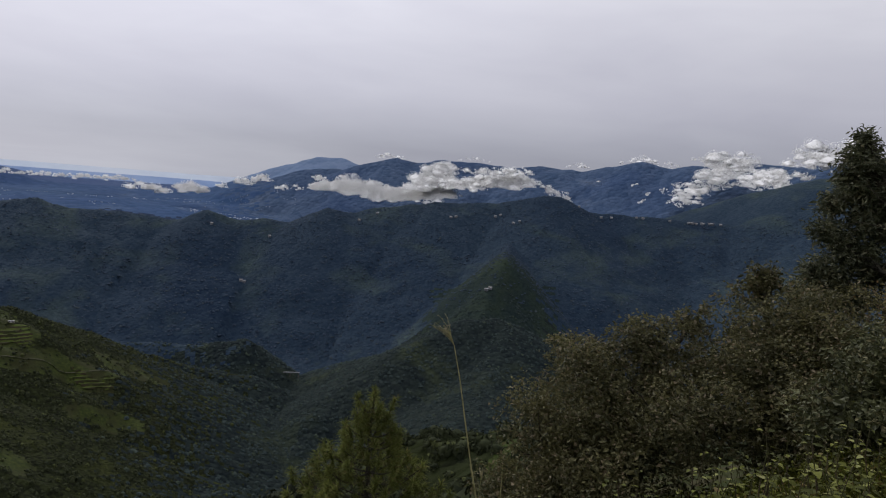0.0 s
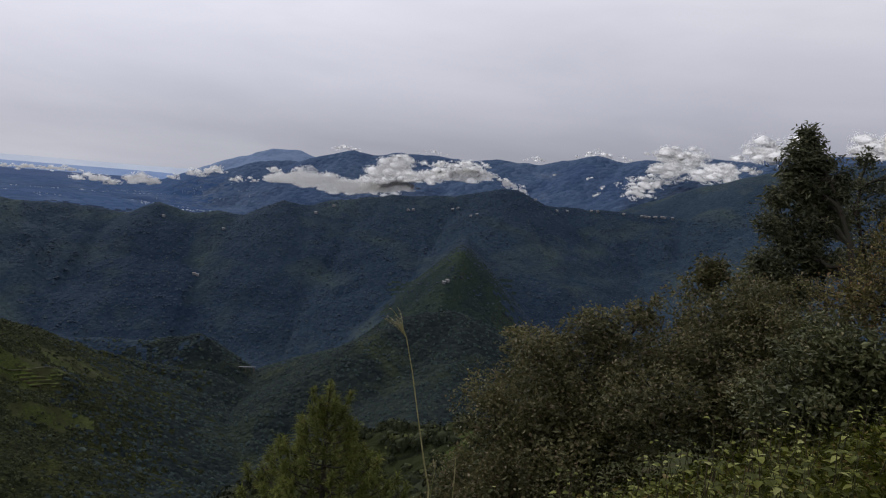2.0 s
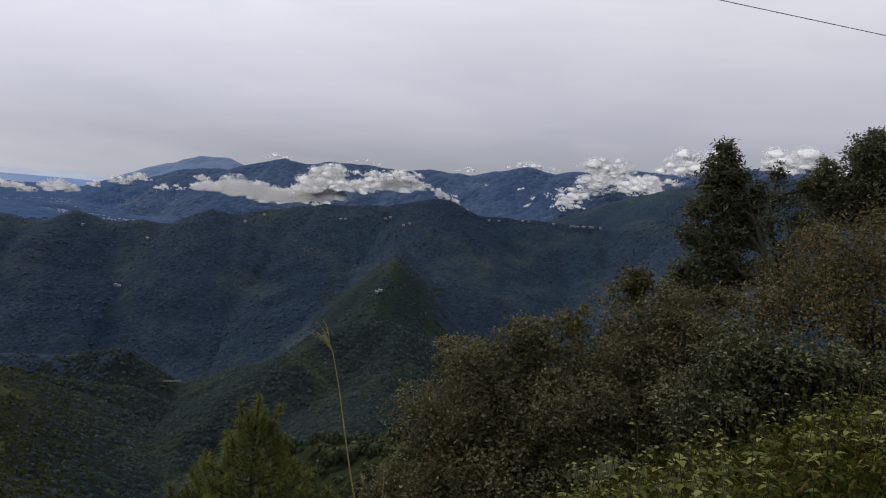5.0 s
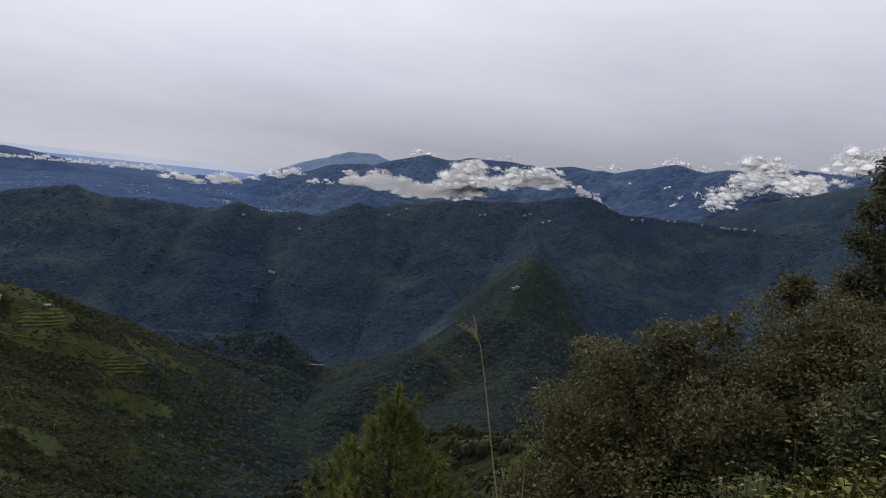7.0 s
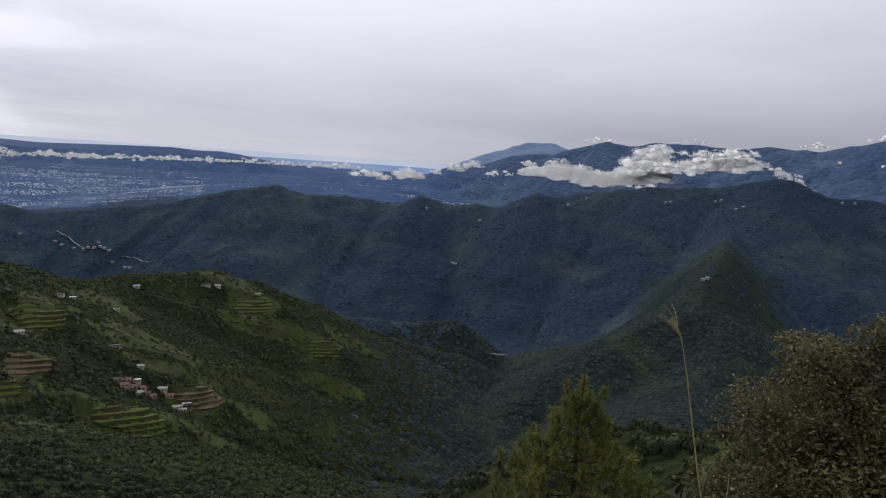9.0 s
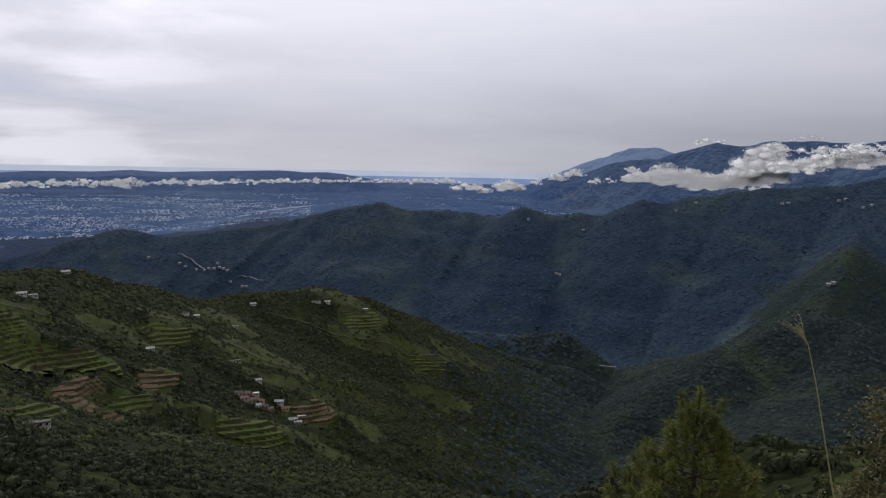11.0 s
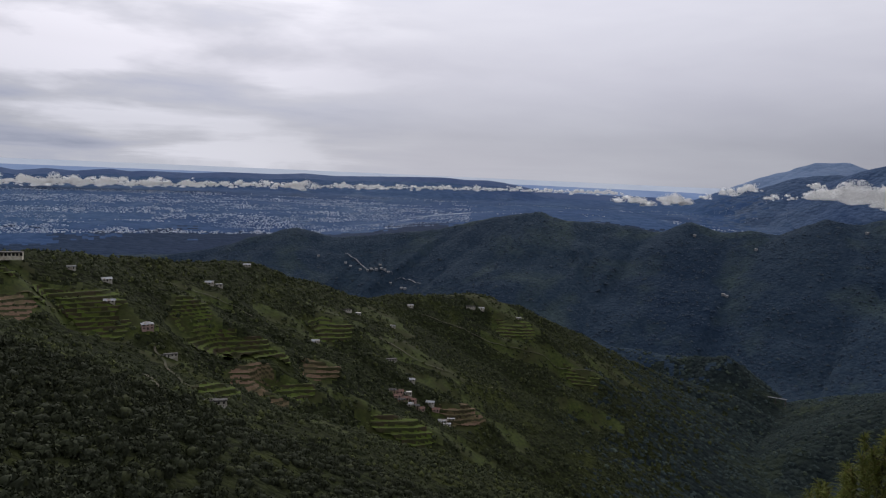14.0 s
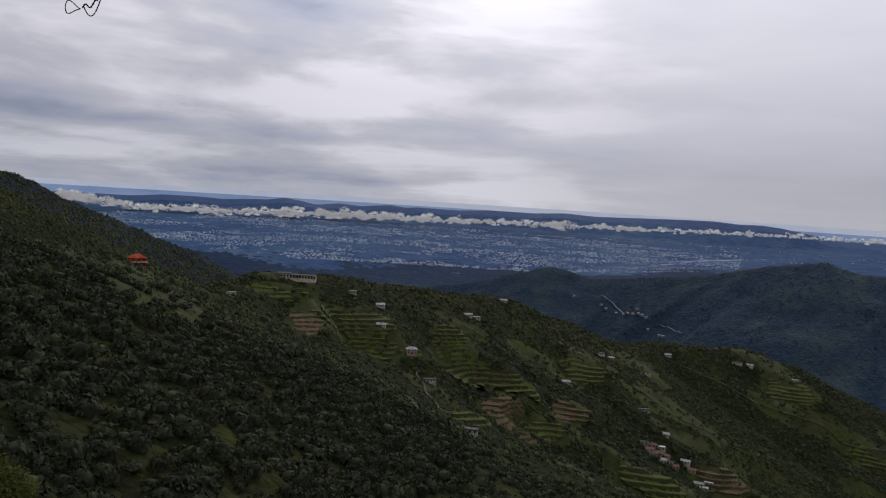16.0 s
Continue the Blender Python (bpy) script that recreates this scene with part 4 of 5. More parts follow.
bmesh.ops.create_icosphere(bm, subdivisions=2, radius=1.0)
BALL_V = np.array([v.co[:] for v in bm.verts])
BALL_F = np.array([[v.index for v in f.verts] for f in bm.faces])
bm.free()
bm = bmesh.new()
bmesh.ops.create_icosphere(bm, subdivisions=1, radius=1.0)
PUFF_V = np.array([v.co[:] for v in bm.verts])
PUFF_F = np.array([[v.index for v in f.verts] for f in bm.faces])
bm.free()


def cloud_bank(spine, distance, puffs, size, label, spread=0.6, flat=0.35, seed=0, group="low clouds", veil=0.0, grain=4.6):
    """Billows along a line of (bearing, elevation, thickness), each a swarm of droplet flakes, dense inside and torn at the rim."""
    g = np.random.default_rng(seed)
    spine = np.array(spine, float)
    distance = distance - 150
    t = g.uniform(0, len(spine) - 1, puffs)
    i = np.minimum(t.astype(int), len(spine) - 2)
    line = spine[i] + (spine[i + 1] - spine[i]) * (t - i)[:, None]
    spots, rims, faces_to, hearts = [], [], [], []
    for b, e, thick in line:
        rad = size * thick * g.uniform(0.25, 0.95) ** 1.2
        c = np.array(at(b, distance + g.normal() * size * 0.8, e)) + g.normal(size=3) * size * thick * np.array([spread, spread, spread * 0.38])
        c[2] += size * thick * g.uniform(0, 0.5)
        stretch = np.array([1.25, 1.25, 0.85])
        whole = float(fbm(np.array([c[0] / 38 + c[2] / 23]), np.array([c[1] / 38 - c[2] / 31]), 3, seed + 5)[0]) > 0.34 + 0.22 * veil
        if rad > 0.3 * size and whole:
            ball = PUFF_V * (rad * 0.74 * (1 + 0.7 * (value_noise(PUFF_V[:, 0] * 2.2 + b * 9, PUFF_V[:, 1] * 2.2 + PUFF_V[:, 2] * 2.6, seed) - 0.5)))[:, None] * stretch
            ball[:, 2] = np.where(ball[:, 2] < 0, ball[:, 2] * flat, ball[:, 2])
            hearts.append(c + ball)
        count = int(0.26 * rad * rad * (21 / grain ** 2) * (1 - 0.7 * veil)) + 6
        d = g.normal(size=(count, 3))
        d /= np.linalg.norm(d, axis=1, keepdims=True)
        bump = 1 + 0.7 * (value_noise(d[:, 0] * 2.2 + b * 9, d[:, 1] * 2.2 + d[:, 2] * 2.6, seed) - 0.5)
        far_out = np.where(g.uniform(size=count) < 0.25 + 0.4 * veil, g.uniform(0.9, 1.16, count), g.uniform(0.78, 1.0, count))
        v = d * (rad * bump * far_out)[:, None] * stretch
        v[:, 2] = np.where(v[:, 2] < 0, v[:, 2] * flat, v[:, 2])
        spots.append(c + v)
        rims.append(far_out)
        faces_to.append(d)
    p = np.concatenate(spots)
    torn = fbm(p[:, 0] / 38 + p[:, 2] / 23, p[:, 1] / 38 - p[:, 2] / 31, 3, seed + 5) + g.uniform(-0.12, 0.12, len(p))
    keep = torn > 0.22 + 0.42 * veil
    p, rim, facing = p[keep], np.concatenate(rims)[keep], np.concatenate(faces_to)[keep]
    m = len(p)
    p = np.concatenate([p] + hearts)
    # the bank lies against the slope behind it: its upper parts stand farther off
    reach = np.hypot(p[:, 0], p[:, 1])
    low = spine[::-1, 1] if np.all(np.diff(spine[::-1, 0]) > 0) and np.ptp(spine[:, 1]) < 1.2 else np.full(len(spine), spine[:, 1].min())
    foot = distance * np.tan(np.radians(np.interp(np.degrees(np.arctan2(-p[:, 0], p[:, 1])), np.sort(spine[:, 0]), low)))
    wanted = distance + 2.4 * np.clip(p[:, 2] - foot, -40, 220) + (reach - distance) * 0.06
    p *= (wanted / reach)[:, None]
    heart_v, p = p[m:], p[:m]
    facing = facing + g.normal(size=(m, 3)) * 0.35
    u = np.cross(facing, g.normal(size=(m, 3)))
    u /= np.linalg.norm(u, axis=1, keepdims=True) + 1e-9
    w = np.cross(facing, u)
    w /= np.linalg.norm(w, axis=1, keepdims=True) + 1e-9
    s = (grain * g.uniform(0.6, 1.0, m) * np.interp(rim, [0.75, 0.95, 1.16], [1.25, 0.9, 0.4]))[:, None]
    v = np.stack([p + u * s, p + (-0.5 * u + 0.87 * w) * s, p + (-0.5 * u - 0.87 * w) * s], 1).reshape(-1, 3)
    faces = np.concatenate([np.arange(3 * m).reshape(m, 3)] + [PUFF_F + 3 * m + k * len(PUFF_V) for k in range(len(hearts))])
    return tagged(new("cloud", mesh_of("cloud", np.concatenate([v, heart_v]), faces, [M_CLOUD], True)), label, "cloud", group)


BANK = "white cumulus bank clinging to the dark mountain slopes"
WISP = "thin white wisp of cloud against the blue mountains"
STRIP = "white cloud of a long low row over the plain"
BEHIND = "pale cloud top rising behind the mountain crest"
cloud_bank([(12.8, -0.75, 0.5), (11.0, -0.6, 0.85), (9.2, -0.65, 1.0), (7.2, -0.95, 1.1), (5.5, -1.0, 1.05), (3.6, -0.6, 1.0), (2.0, -0.35, 0.8)], 3420, 380, 40, BANK, 0.75, seed=1)
cloud_bank([(4.6, -0.2, 0.9), (3.6, 0.4, 1.0), (3.0, 0.9, 1.0), (2.8, 1.4, 0.85), (2.3, 1.75, 0.6)], 3400, 190, 40, BANK, 0.75, seed=2)
cloud_bank([(2.0, 0.2, 0.8), (0.2, 0.45, 0.9), (-1.6, 0.75, 1.0), (-3.4, 0.95, 0.9), (-4.8, 1.1, 0.5)], 3430, 230, 38, BANK, 0.85, seed=3, veil=0.10)
cloud_bank([(1.2, 1.7, 0.4), (-0.6, 1.45, 0.5), (-2.4, 1.7, 0.7), (-4.4, 1.7, 0.4)], 3460, 100, 38, WISP, 1.0, seed=4, veil=0.28)
cloud_bank([(-5.8, 0.75, 0.4), (-6.7, 0.4, 0.5), (-7.7, -0.1, 0.35)], 3430, 40, 38, WISP, 0.8, seed=5, veil=0.2)
cloud_bank([(-18.0, 3.6, 0.6), (-19.3, 3.75, 1.0), (-20.6, 3.5, 0.6), (-18.9, 2.9, 0.7), (-18.5, 2.2, 0.8)], 3300, 120, 44, BANK, 1.0, seed=6, veil=0.12)
cloud_bank([(-18.4, 2.2, 0.7), (-17.0, 1.2, 0.8), (-16.2, 0.4, 0.5)], 3300, 90, 36, WISP, 1.5, seed=7, veil=0.4)
cloud_bank([(-20.2, 2.2, 0.6), (-22.2, 2.5, 0.9), (-24.0, 3.0, 0.6)], 3290, 110, 40, BANK, 1.2, seed=8, veil=0.3)
cloud_bank([(-24.4, 4.1, 0.6), (-26.0, 4.4, 0.9), (-27.6, 4.5, 0.7)], 3280, 90, 52, BANK, 1.0, seed=9, veil=0.35)
cloud_bank([(-25.4, 3.6, 0.5), (-27, 4.4, 0.6)], 3290, 50, 30, WISP, 1.1, seed=10, veil=0.4)
cloud_bank([(-31.4, 4.5, 0.6), (-33.2, 4.9, 1.0), (-35.0, 4.5, 0.8)], 3260, 90, 58, BANK, 0.7, seed=11, veil=0.04)
for k, (b, e, s) in enumerate([(24.9, -1.75, 0.55), (24.1, -2.0, 0.4), (22.3, -1.65, 0.8), (21.3, -1.7, 0.5), (19.9, -1.2, 0.3), (17.9, -0.75, 0.6), (16.7, -0.45, 0.5), (15.2, -1.0, 0.25), (13.9, -0.9, 0.25), (12.4, 0.0, 0.35), (10.6, 0.3, 0.2), (13.0, -0.5, 0.2)]):
    cloud_bank([(b + 0.5 * s, e, 0.5), (b, e, 1), (b - 0.6 * s, e + 0.1 * s, 0.5)], 4000, int(8 + 14 * s), 46 * s + 8, "small white cloud drifting over the foothills", 0.8, seed=20 + k, veil=0.14)
for k, (b0, b1, e, s) in enumerate([(8.0, 5.6, 2.25, 0.5), (1.5, -1.2, 2.55, 0.35), (-7.2, -9.2, 2.7, 0.4), (-11.6, -14.4, 3.35, 0.7), (-14.0, -15.8, 3.25, 0.4)]):
    cloud_bank([(b0, e - 0.1, 0.4), ((b0 + b1) / 2, e + 0.05, 1), (b1, e - 0.05, 0.4)], 4350, 22, 46 * s, BEHIND, 0.9, seed=40 + k, veil=0.34)
# shreds on the far slopes
for k, (b, e) in enumerate([(-13.2, 0.2), (-13.6, 0.8), (-12.4, 1.4), (-9.6, 1.4), (-14.8, 1.3), (-15.2, 0.3)]):
    cloud_bank([(b, e, 0.5), (b - 0.35, e + 0.25, 0.5)], 3420, 7, 13, WISP, 0.9, seed=50 + k, veil=0.35)
# the row over the plain: (bearing, elevation, size)
row = [(96, -1.75, 1.0), (92.5, -1.75, 1.0), (89.0, -1.75, 1.2), (86.6, -1.95, 0.9), (84.2, -2.25, 0.8), (81.6, -2.2, 0.8), (79.2, -2.2, 0.9), (76.4, -2.15, 0.8), (73.8, -2.1, 1.1), (70.8, -2.05, 1.1),
       (68.2, -2.0, 1.2), (65.2, -1.95, 1.1), (62.6, -1.95, 0.9), (59.6, -1.9, 0.9), (56.9, -1.8, 0.7), (54.2, -1.75, 0.7), (51.6, -1.75, 0.9), (48.4, -1.6, 0.6), (46.0, -1.6, 0.6),
       (43.2, -1.5, 0.55), (40.4, -1.4, 0.5), (37.6, -1.35, 0.5), (34.8, -1.3, 0.45), (32.0, -1.25, 0.45), (29.6, -1.2, 0.4), (27.4, -1.2, 0.4)]
for k, (b, e, s) in enumerate(row):
    cloud_bank([(b + 1.5, e - 0.02, 0.35), (b + 0.6, e, 0.9), (b - 0.5, e, 1.0), (b - 1.4, e, 0.35)], 4330, int(34 + 40 * s), 22 * s + 6, STRIP, 1.0, seed=70 + k, group="cloud row over the plain", veil=0.10, grain=4.0)


# ---- plants close by ----
M_BARK = two_scale("rough_dark_bark", (0.020, 0.016, 0.013), (0.060, 0.048, 0.038), (0.040, 0.040, 0.030), 14.0, 1.5, 0.95, 0.02)
M_OAK = foliage("oak_leaves", (0.040, 0.042, 0.017), (0.130, 0.122, 0.054), (0.16, 0.13, 0.078), 0.3, 0.55, 0.10, spec=0.2)
M_GREYLEAF = foliage("grey_green_leaves", (0.034, 0.039, 0.017), (0.105, 0.112, 0.050), (0.13, 0.12, 0.058), 0.2, 0.5, 0.1, spec=0.2)
M_TALLTREE = foliage("dark_tree_leaves", (0.032, 0.040, 0.021), (0.125, 0.132, 0.074), (0.15, 0.145, 0.085), 0.3, 0.45, 0.12, spec=0.2)
M_RUSSET = foliage("olive_russet_leaves", (0.050, 0.047, 0.018), (0.150, 0.130, 0.048), (0.16, 0.105, 0.048), 0.3, 0.6, 0.12, spec=0.2)
M_NEEDLE = foliage("pine_needles", (0.060, 0.076, 0.018), (0.160, 0.175, 0.050), (0.15, 0.12, 0.05), 0.35, 0.5, 0.06)
M_BLADE = foliage("grass_blades", (0.030, 0.042, 0.009), (0.088, 0.105, 0.024), (0.14, 0.11, 0.05), 0.3, 0.6, 0.10)
M_STRAW = two_scale("dry_straw_stem", (0.20, 0.19, 0.09), (0.33, 0.30, 0.15), (0.16, 0.17, 0.07), 30.0, 4.0, 0.7, 0.002)
M_PLUME = foliage("seed_plume", (0.26, 0.22, 0.15), (0.46, 0.40, 0.29), None, 0.3, 0.7)
M_STEM = two_scale("green_stem", (0.035, 0.04, 0.015), (0.08, 0.085, 0.03), (0.06, 0.045, 0.03), 30.0, 4.0, 0.7, 0.002)
M_WIRE = two_scale("grey_cable", (0.05, 0.05, 0.055), (0.09, 0.09, 0.10), (0.07, 0.07, 0.075), 20.0, 2.0, 0.5, 0.001)
M_ROCK = two_scale("pale_stone", (0.06, 0.058, 0.052), (0.14, 0.135, 0.125), (0.16, 0.17, 0.13), 12.0, 3.0, 0.9, 0.02)


def shrub_leaf_material():
    m, n = material("broad_shrub_leaf")
    rnd = n.add("ShaderNodeObjectInfo").outputs["Random"]
    p = where(n)
    color = n.ramp(rnd, [(0.0, (0.030, 0.036, 0.006)), (0.6, (0.092, 0.102, 0.016)), (0.85, (0.17, 0.18, 0.040)), (0.96, (0.26, 0.27, 0.10)), (1.0, (0.15, 0.115, 0.045))])
    veins = n.noise(p, 60.0, 4, 0.6)
    color = n.mix(1.0, color, n.ramp(veins, [(0.3, 0.75), (0.7, 1.2)]), "MULTIPLY")
    return finish(m, n, color, 0.6, veins, 0.003, 0.5, leafy=0.3, spec=0.15)


M_BROAD = shrub_leaf_material()


def tube(points, radii, sides=6):
    """A tapering round limb along points: verts and quads."""
    p = np.array(points, float)
    d = np.gradient(p, axis=0)
    d /= np.linalg.norm(d, axis=1, keepdims=True) + 1e-9
    ref = np.where(np.abs(d[:, 2:3]) > 0.9, np.array([[1.0, 0, 0]]), np.array([[0, 0, 1.0]]))
    u = np.cross(d, ref)
    u /= np.linalg.norm(u, axis=1, keepdims=True) + 1e-9
    w = np.cross(d, u)
    a = np.arange(sides) / sides * 2 * np.pi
    r = np.asarray(radii, float)[:, None, None]
    v = p[:, None] + r * (np.cos(a)[None, :, None] * u[:, None] + np.sin(a)[None, :, None] * w[:, None])
    k = len(p)
    f = [(i * sides + j, i * sides + (j + 1) % sides, (i + 1) * sides + (j + 1) % sides, (i + 1) * sides + j) for i in range(k - 1) for j in range(sides)]
    return v.reshape(-1, 3), np.array(f)


def joined(pieces):
    vs, fs, base = [], [], 0
    for v, f in pieces:
        vs.append(v)
        fs.append(np.asarray(f) + base)
        base += len(v)
    return np.concatenate(vs), np.concatenate(fs)


def bent(a, b, bow, count, g):
    """Points from a to b along a crooked line."""
    a, b = np.array(a, float), np.array(b, float)
    t = np.linspace(0, 1, count)[:, None]
    p = a + (b - a) * t
    side = g.normal(size=3)
    size = np.linalg.norm(b - a)
    p = p + np.sin(t * np.pi) * side * bow * size + np.sin(t * np.pi * 3) * g.normal(size=3) * bow * 0.3 * size
    return p


def leaves(centres, sizes, g, droop=0.35, slim=0.42):
    """Pointed leaves, each folded along its rib, at the centres given."""
    m = len(centres)
    d = g.normal(size=(m, 3))
    d[:, 2] = d[:, 2] * 0.6 - droop
    d /= np.linalg.norm(d, axis=1, keepdims=True)
    s = np.cross(d, g.normal(size=(m, 3)))
    s /= np.linalg.norm(s, axis=1, keepdims=True) + 1e-9
    up = np.cross(s, d)
    L = np.asarray(sizes)[:, None]
    v = np.stack([centres, centres + d * L * 0.5 + s * L * slim * 0.5 + up * L * 0.10, centres + d * L, centres + d * L * 0.5 - s * L * slim * 0.5 + up * L * 0.10], 1)
    base = (np.arange(m) * 4)[:, None]
    f = np.concatenate([base + np.array([0, 1, 2]), base + np.array([0, 2, 3])])
    return v.reshape(-1, 3), f


def tree(name, lobes, leaf, per, mat, trunk, label, category, seed, foot=None, twigs=16, gap=0.75, slim=0.52, shell=0.55):
    """A tree: a crooked trunk from the ground, limbs into each lobe (bearing, elevation, distance, radius), twigs and leaves."""
    g = np.random.default_rng(seed)
    centres = [np.array(at(b, d, e)) for b, e, d, r in lobes]
    radii = [r for *_, r in lobes]
    if foot is None:
        c = np.mean([c[:2] for c in centres], axis=0)
    else:
        c = at(*foot)[:2]
    base = np.array([c[0], c[1], float(ground_height(c[0], c[1])[0]) - 0.15])
    ob = thing(name, base, 0, label, category)
    top = max(centres, key=lambda q: q[2])
    stem = bent((0, 0, 0), top - base, 0.05, 12, g)
    pieces_trunk = tube(stem, np.linspace(trunk, trunk * 0.12, 12), 8)
    part_of("trunk", *pieces_trunk, M_BARK, ob, smooth=True)
    spots, sizes = [], []
    for c, r in zip(centres, radii):
        q = c - base
        at_h = np.clip((q[2] - 1.1 * r) / max(top[2] - base[2], 0.1), 0.12, 0.92)
        start = stem[int(at_h * 11)]
        limb = bent(start, q, 0.10, 8, g)
        wood = [tube(limb, np.linspace(trunk * 0.45, 0.014, 8), 5)]
        squash = np.array([1, 1, 0.85])
        for k in range(twigs):
            v = g.normal(size=3)
            v /= np.linalg.norm(v)
            tip = q + v * r * squash * g.uniform(0.5, 1.04)
            wood.append(tube(bent(limb[g.integers(4, 8)], tip, 0.12, 5, g), np.linspace(0.016, 0.004, 5), 3))
        part_of("limb", *joined(wood), M_BARK, ob, smooth=True)
        inner = int(950 * r * r * min(per, 3.0) / 2.6)
        v = g.normal(size=(inner, 3))
        v /= np.linalg.norm(v, axis=1, keepdims=True)
        spots.append(q + v * r * squash * g.uniform(0.15, 0.80, (inner, 1)))
        sizes.append(leaf * g.uniform(1.1, 1.8, inner))
        bunches = int(52 * r * r * per) + 8
        tufts = 7 + int(9 * r)
        heads = g.normal(size=(tufts, 3))
        heads = heads / np.linalg.norm(heads, axis=1, keepdims=True) * r * squash * g.uniform(shell, 0.92, (tufts, 1))
        girth = r * g.uniform(0.22, 0.42, tufts)
        for k in range(bunches):
            v = g.normal(size=3) + np.array([0, 0, 0.35])
            v /= np.linalg.norm(v)
            h = k % tufts
            tip = q + heads[h] + v * girth[h] * g.uniform(0.75, 1.08)
            count = g.integers(8, 22)
            spots.append(tip + g.normal(size=(count, 3)) * r * 0.10 * gap + g.normal(size=(count, 3)) * leaf * 0.5)
            sizes.append(leaf * g.uniform(0.6, 1.15, count))
    v, f = leaves(np.concatenate(spots), np.concatenate(sizes), g, slim=slim)
    part_of("foliage", v, f, mat, ob)
    return ob


tree("oak_bush", [(-12, -16.6, 11.6, 1.45), (-8.0, -20.0, 11.2, 1.05), (-16, -13.6, 11.8, 1.1), (-18.2, -8.6, 12.2, 0.36), (-10.5, -12.6, 11.8, 0.65), (-15.0, -10.9, 11.9, 0.6), (-14, -20.5, 10.6, 1.2), (-18.5, -16, 10.8, 1.0), (-6.4, -24, 10.8, 0.9), (-11, -24.5, 10.2, 1.0)],
     0.074, 6.0, M_OAK, 0.13, "rounded brownish-green oak bush on the slope", "bush", 11, foot=(-12, 11.8), gap=0.5)
tree("oak_bush", [(-24, -9.0, 13.2, 1.2), (-22.3, -5.2, 13.6, 0.42), (-26.8, -11, 12.6, 1.2), (-21.5, -11.6, 12.6, 0.9), (-24, -14.5, 11.8, 1.2), (-29, -9, 13.0, 1.1), (-23.2, -4.6, 13.6, 0.3), (-28, -15, 11.2, 1.0)],
     0.078, 5.6, M_OAK, 0.12, "tall brownish-green oak bush beside the trees", "bush", 12, foot=(-25, 13.2), gap=0.5)
tree("tall_tree", [(-28.0, 6.1, 21, 0.24), (-28.2, 5.3, 21, 0.35), (-27.7, 4.5, 21, 0.46), (-28.9, 3.7, 21, 0.52), (-27.2, 3.2, 21, 0.46), (-28.4, 2.2, 21, 0.67), (-30.1, 1.8, 21, 0.52), (-26.6, 1.4, 21, 0.46), (-28.8, 0.4, 21, 0.71), (-26.6, -0.8, 21, 0.63),
                   (-30.2, -0.4, 21, 0.52), (-28.2, -2.0, 21, 0.76), (-26.3, -3.6, 21, 0.67), (-29.6, -3.4, 21, 0.67), (-28.0, -5.2, 21, 0.84), (-30.4, 3.0, 21, 0.27), (-26.0, -5.6, 21, 0.67)],
     0.16, 2.5, M_TALLTREE, 0.16, "tall slender dark-leaved tree rising above the bushes", "tree", 13, foot=(-28.0, 21), slim=0.30, twigs=20)
tree("sparse_tree", [(-31.8, 4.4, 23, 0.36), (-32.2, 2.6, 23, 0.55), (-31.2, 0.4, 23, 0.8), (-33.5, 1.0, 23, 0.7), (-32.2, -2.4, 23, 1.0), (-33.8, 3.6, 23, 0.3)],
     0.10, 1.5, M_TALLTREE, 0.15, "sparse tree with bare crooked limbs showing", "tree", 14, foot=(-32, 23), gap=0.6)
tree("spreading_tree", [(-37.4, 5.8, 24, 0.9), (-42.2, 7.4, 24, 1.1), (-45.6, 5.6, 24, 1.3), (-39.6, 4.6, 24, 1.2), (-36.0, 3.6, 24, 0.9), (-48.5, 6.0, 24, 1.6), (-43, 4.2, 24, 1.4), (-34.8, 4.6, 24, 0.45), (-38.2, 6.8, 24, 0.5), (-53, 7.0, 23, 1.8), (-40.2, 7.2, 24, 0.65), (-58, 7, 22, 1.8), (-35.6, 2.2, 24, 0.9), (-38.2, 2.6, 24, 1.1), (-34.0, 3.4, 24, 0.5), (-41.5, 3.0, 24, 1.1)],
     0.105, 3.6, M_TALLTREE, 0.24, "broad dark-leaved tree on the upper slope", "tree", 15, foot=(-43, 24))
tree("russet_bush", [(-36, -2.4, 14, 1.05), (-40, -0.6, 14, 1.2), (-44, 0.0, 14, 1.3), (-38, -6.2, 13, 1.15), (-43, -4.6, 13, 1.3), (-33, -5.2, 14, 1.0), (-48, -1.4, 13.5, 1.5), (-34.5, -0.2, 14.4, 0.5), (-52, -1, 13, 1.5), (-47, -5.5, 12, 1.2), (-57, 0, 12.5, 1.6)],
     0.062, 3.4, M_RUSSET, 0.12, "tangled olive and russet leaved thicket", "bush", 16, foot=(-41, 14), gap=1.1)
tree("grey_shrub", [(-31.4, -10.2, 10.2, 0.6), (-34.0, -9.4, 10.2, 0.55), (-29.4, -13.2, 9.8, 0.6), (-36.4, -9.2, 10.2, 0.45), (-31.8, -12.8, 10.2, 0.55), (-34.6, -12.0, 10.2, 0.55), (-37.6, -10.8, 10.4, 0.55), (-41, -9.6, 10.6, 0.5)],
     0.085, 5.0, M_GREYLEAF, 0.06, "grey-green shrub at the foot of the thicket", "bush", 17, foot=(-32.5, 10.2))
tree("young_tree", [(92.6, -22.4, 26, 1.0), (94.0, -21.4, 27, 1.2), (91.2, -24.6, 25, 1.1)], 0.12, 3.0, M_BLADE, 0.08, "yellow-green young tree below the path", "tree", 18)


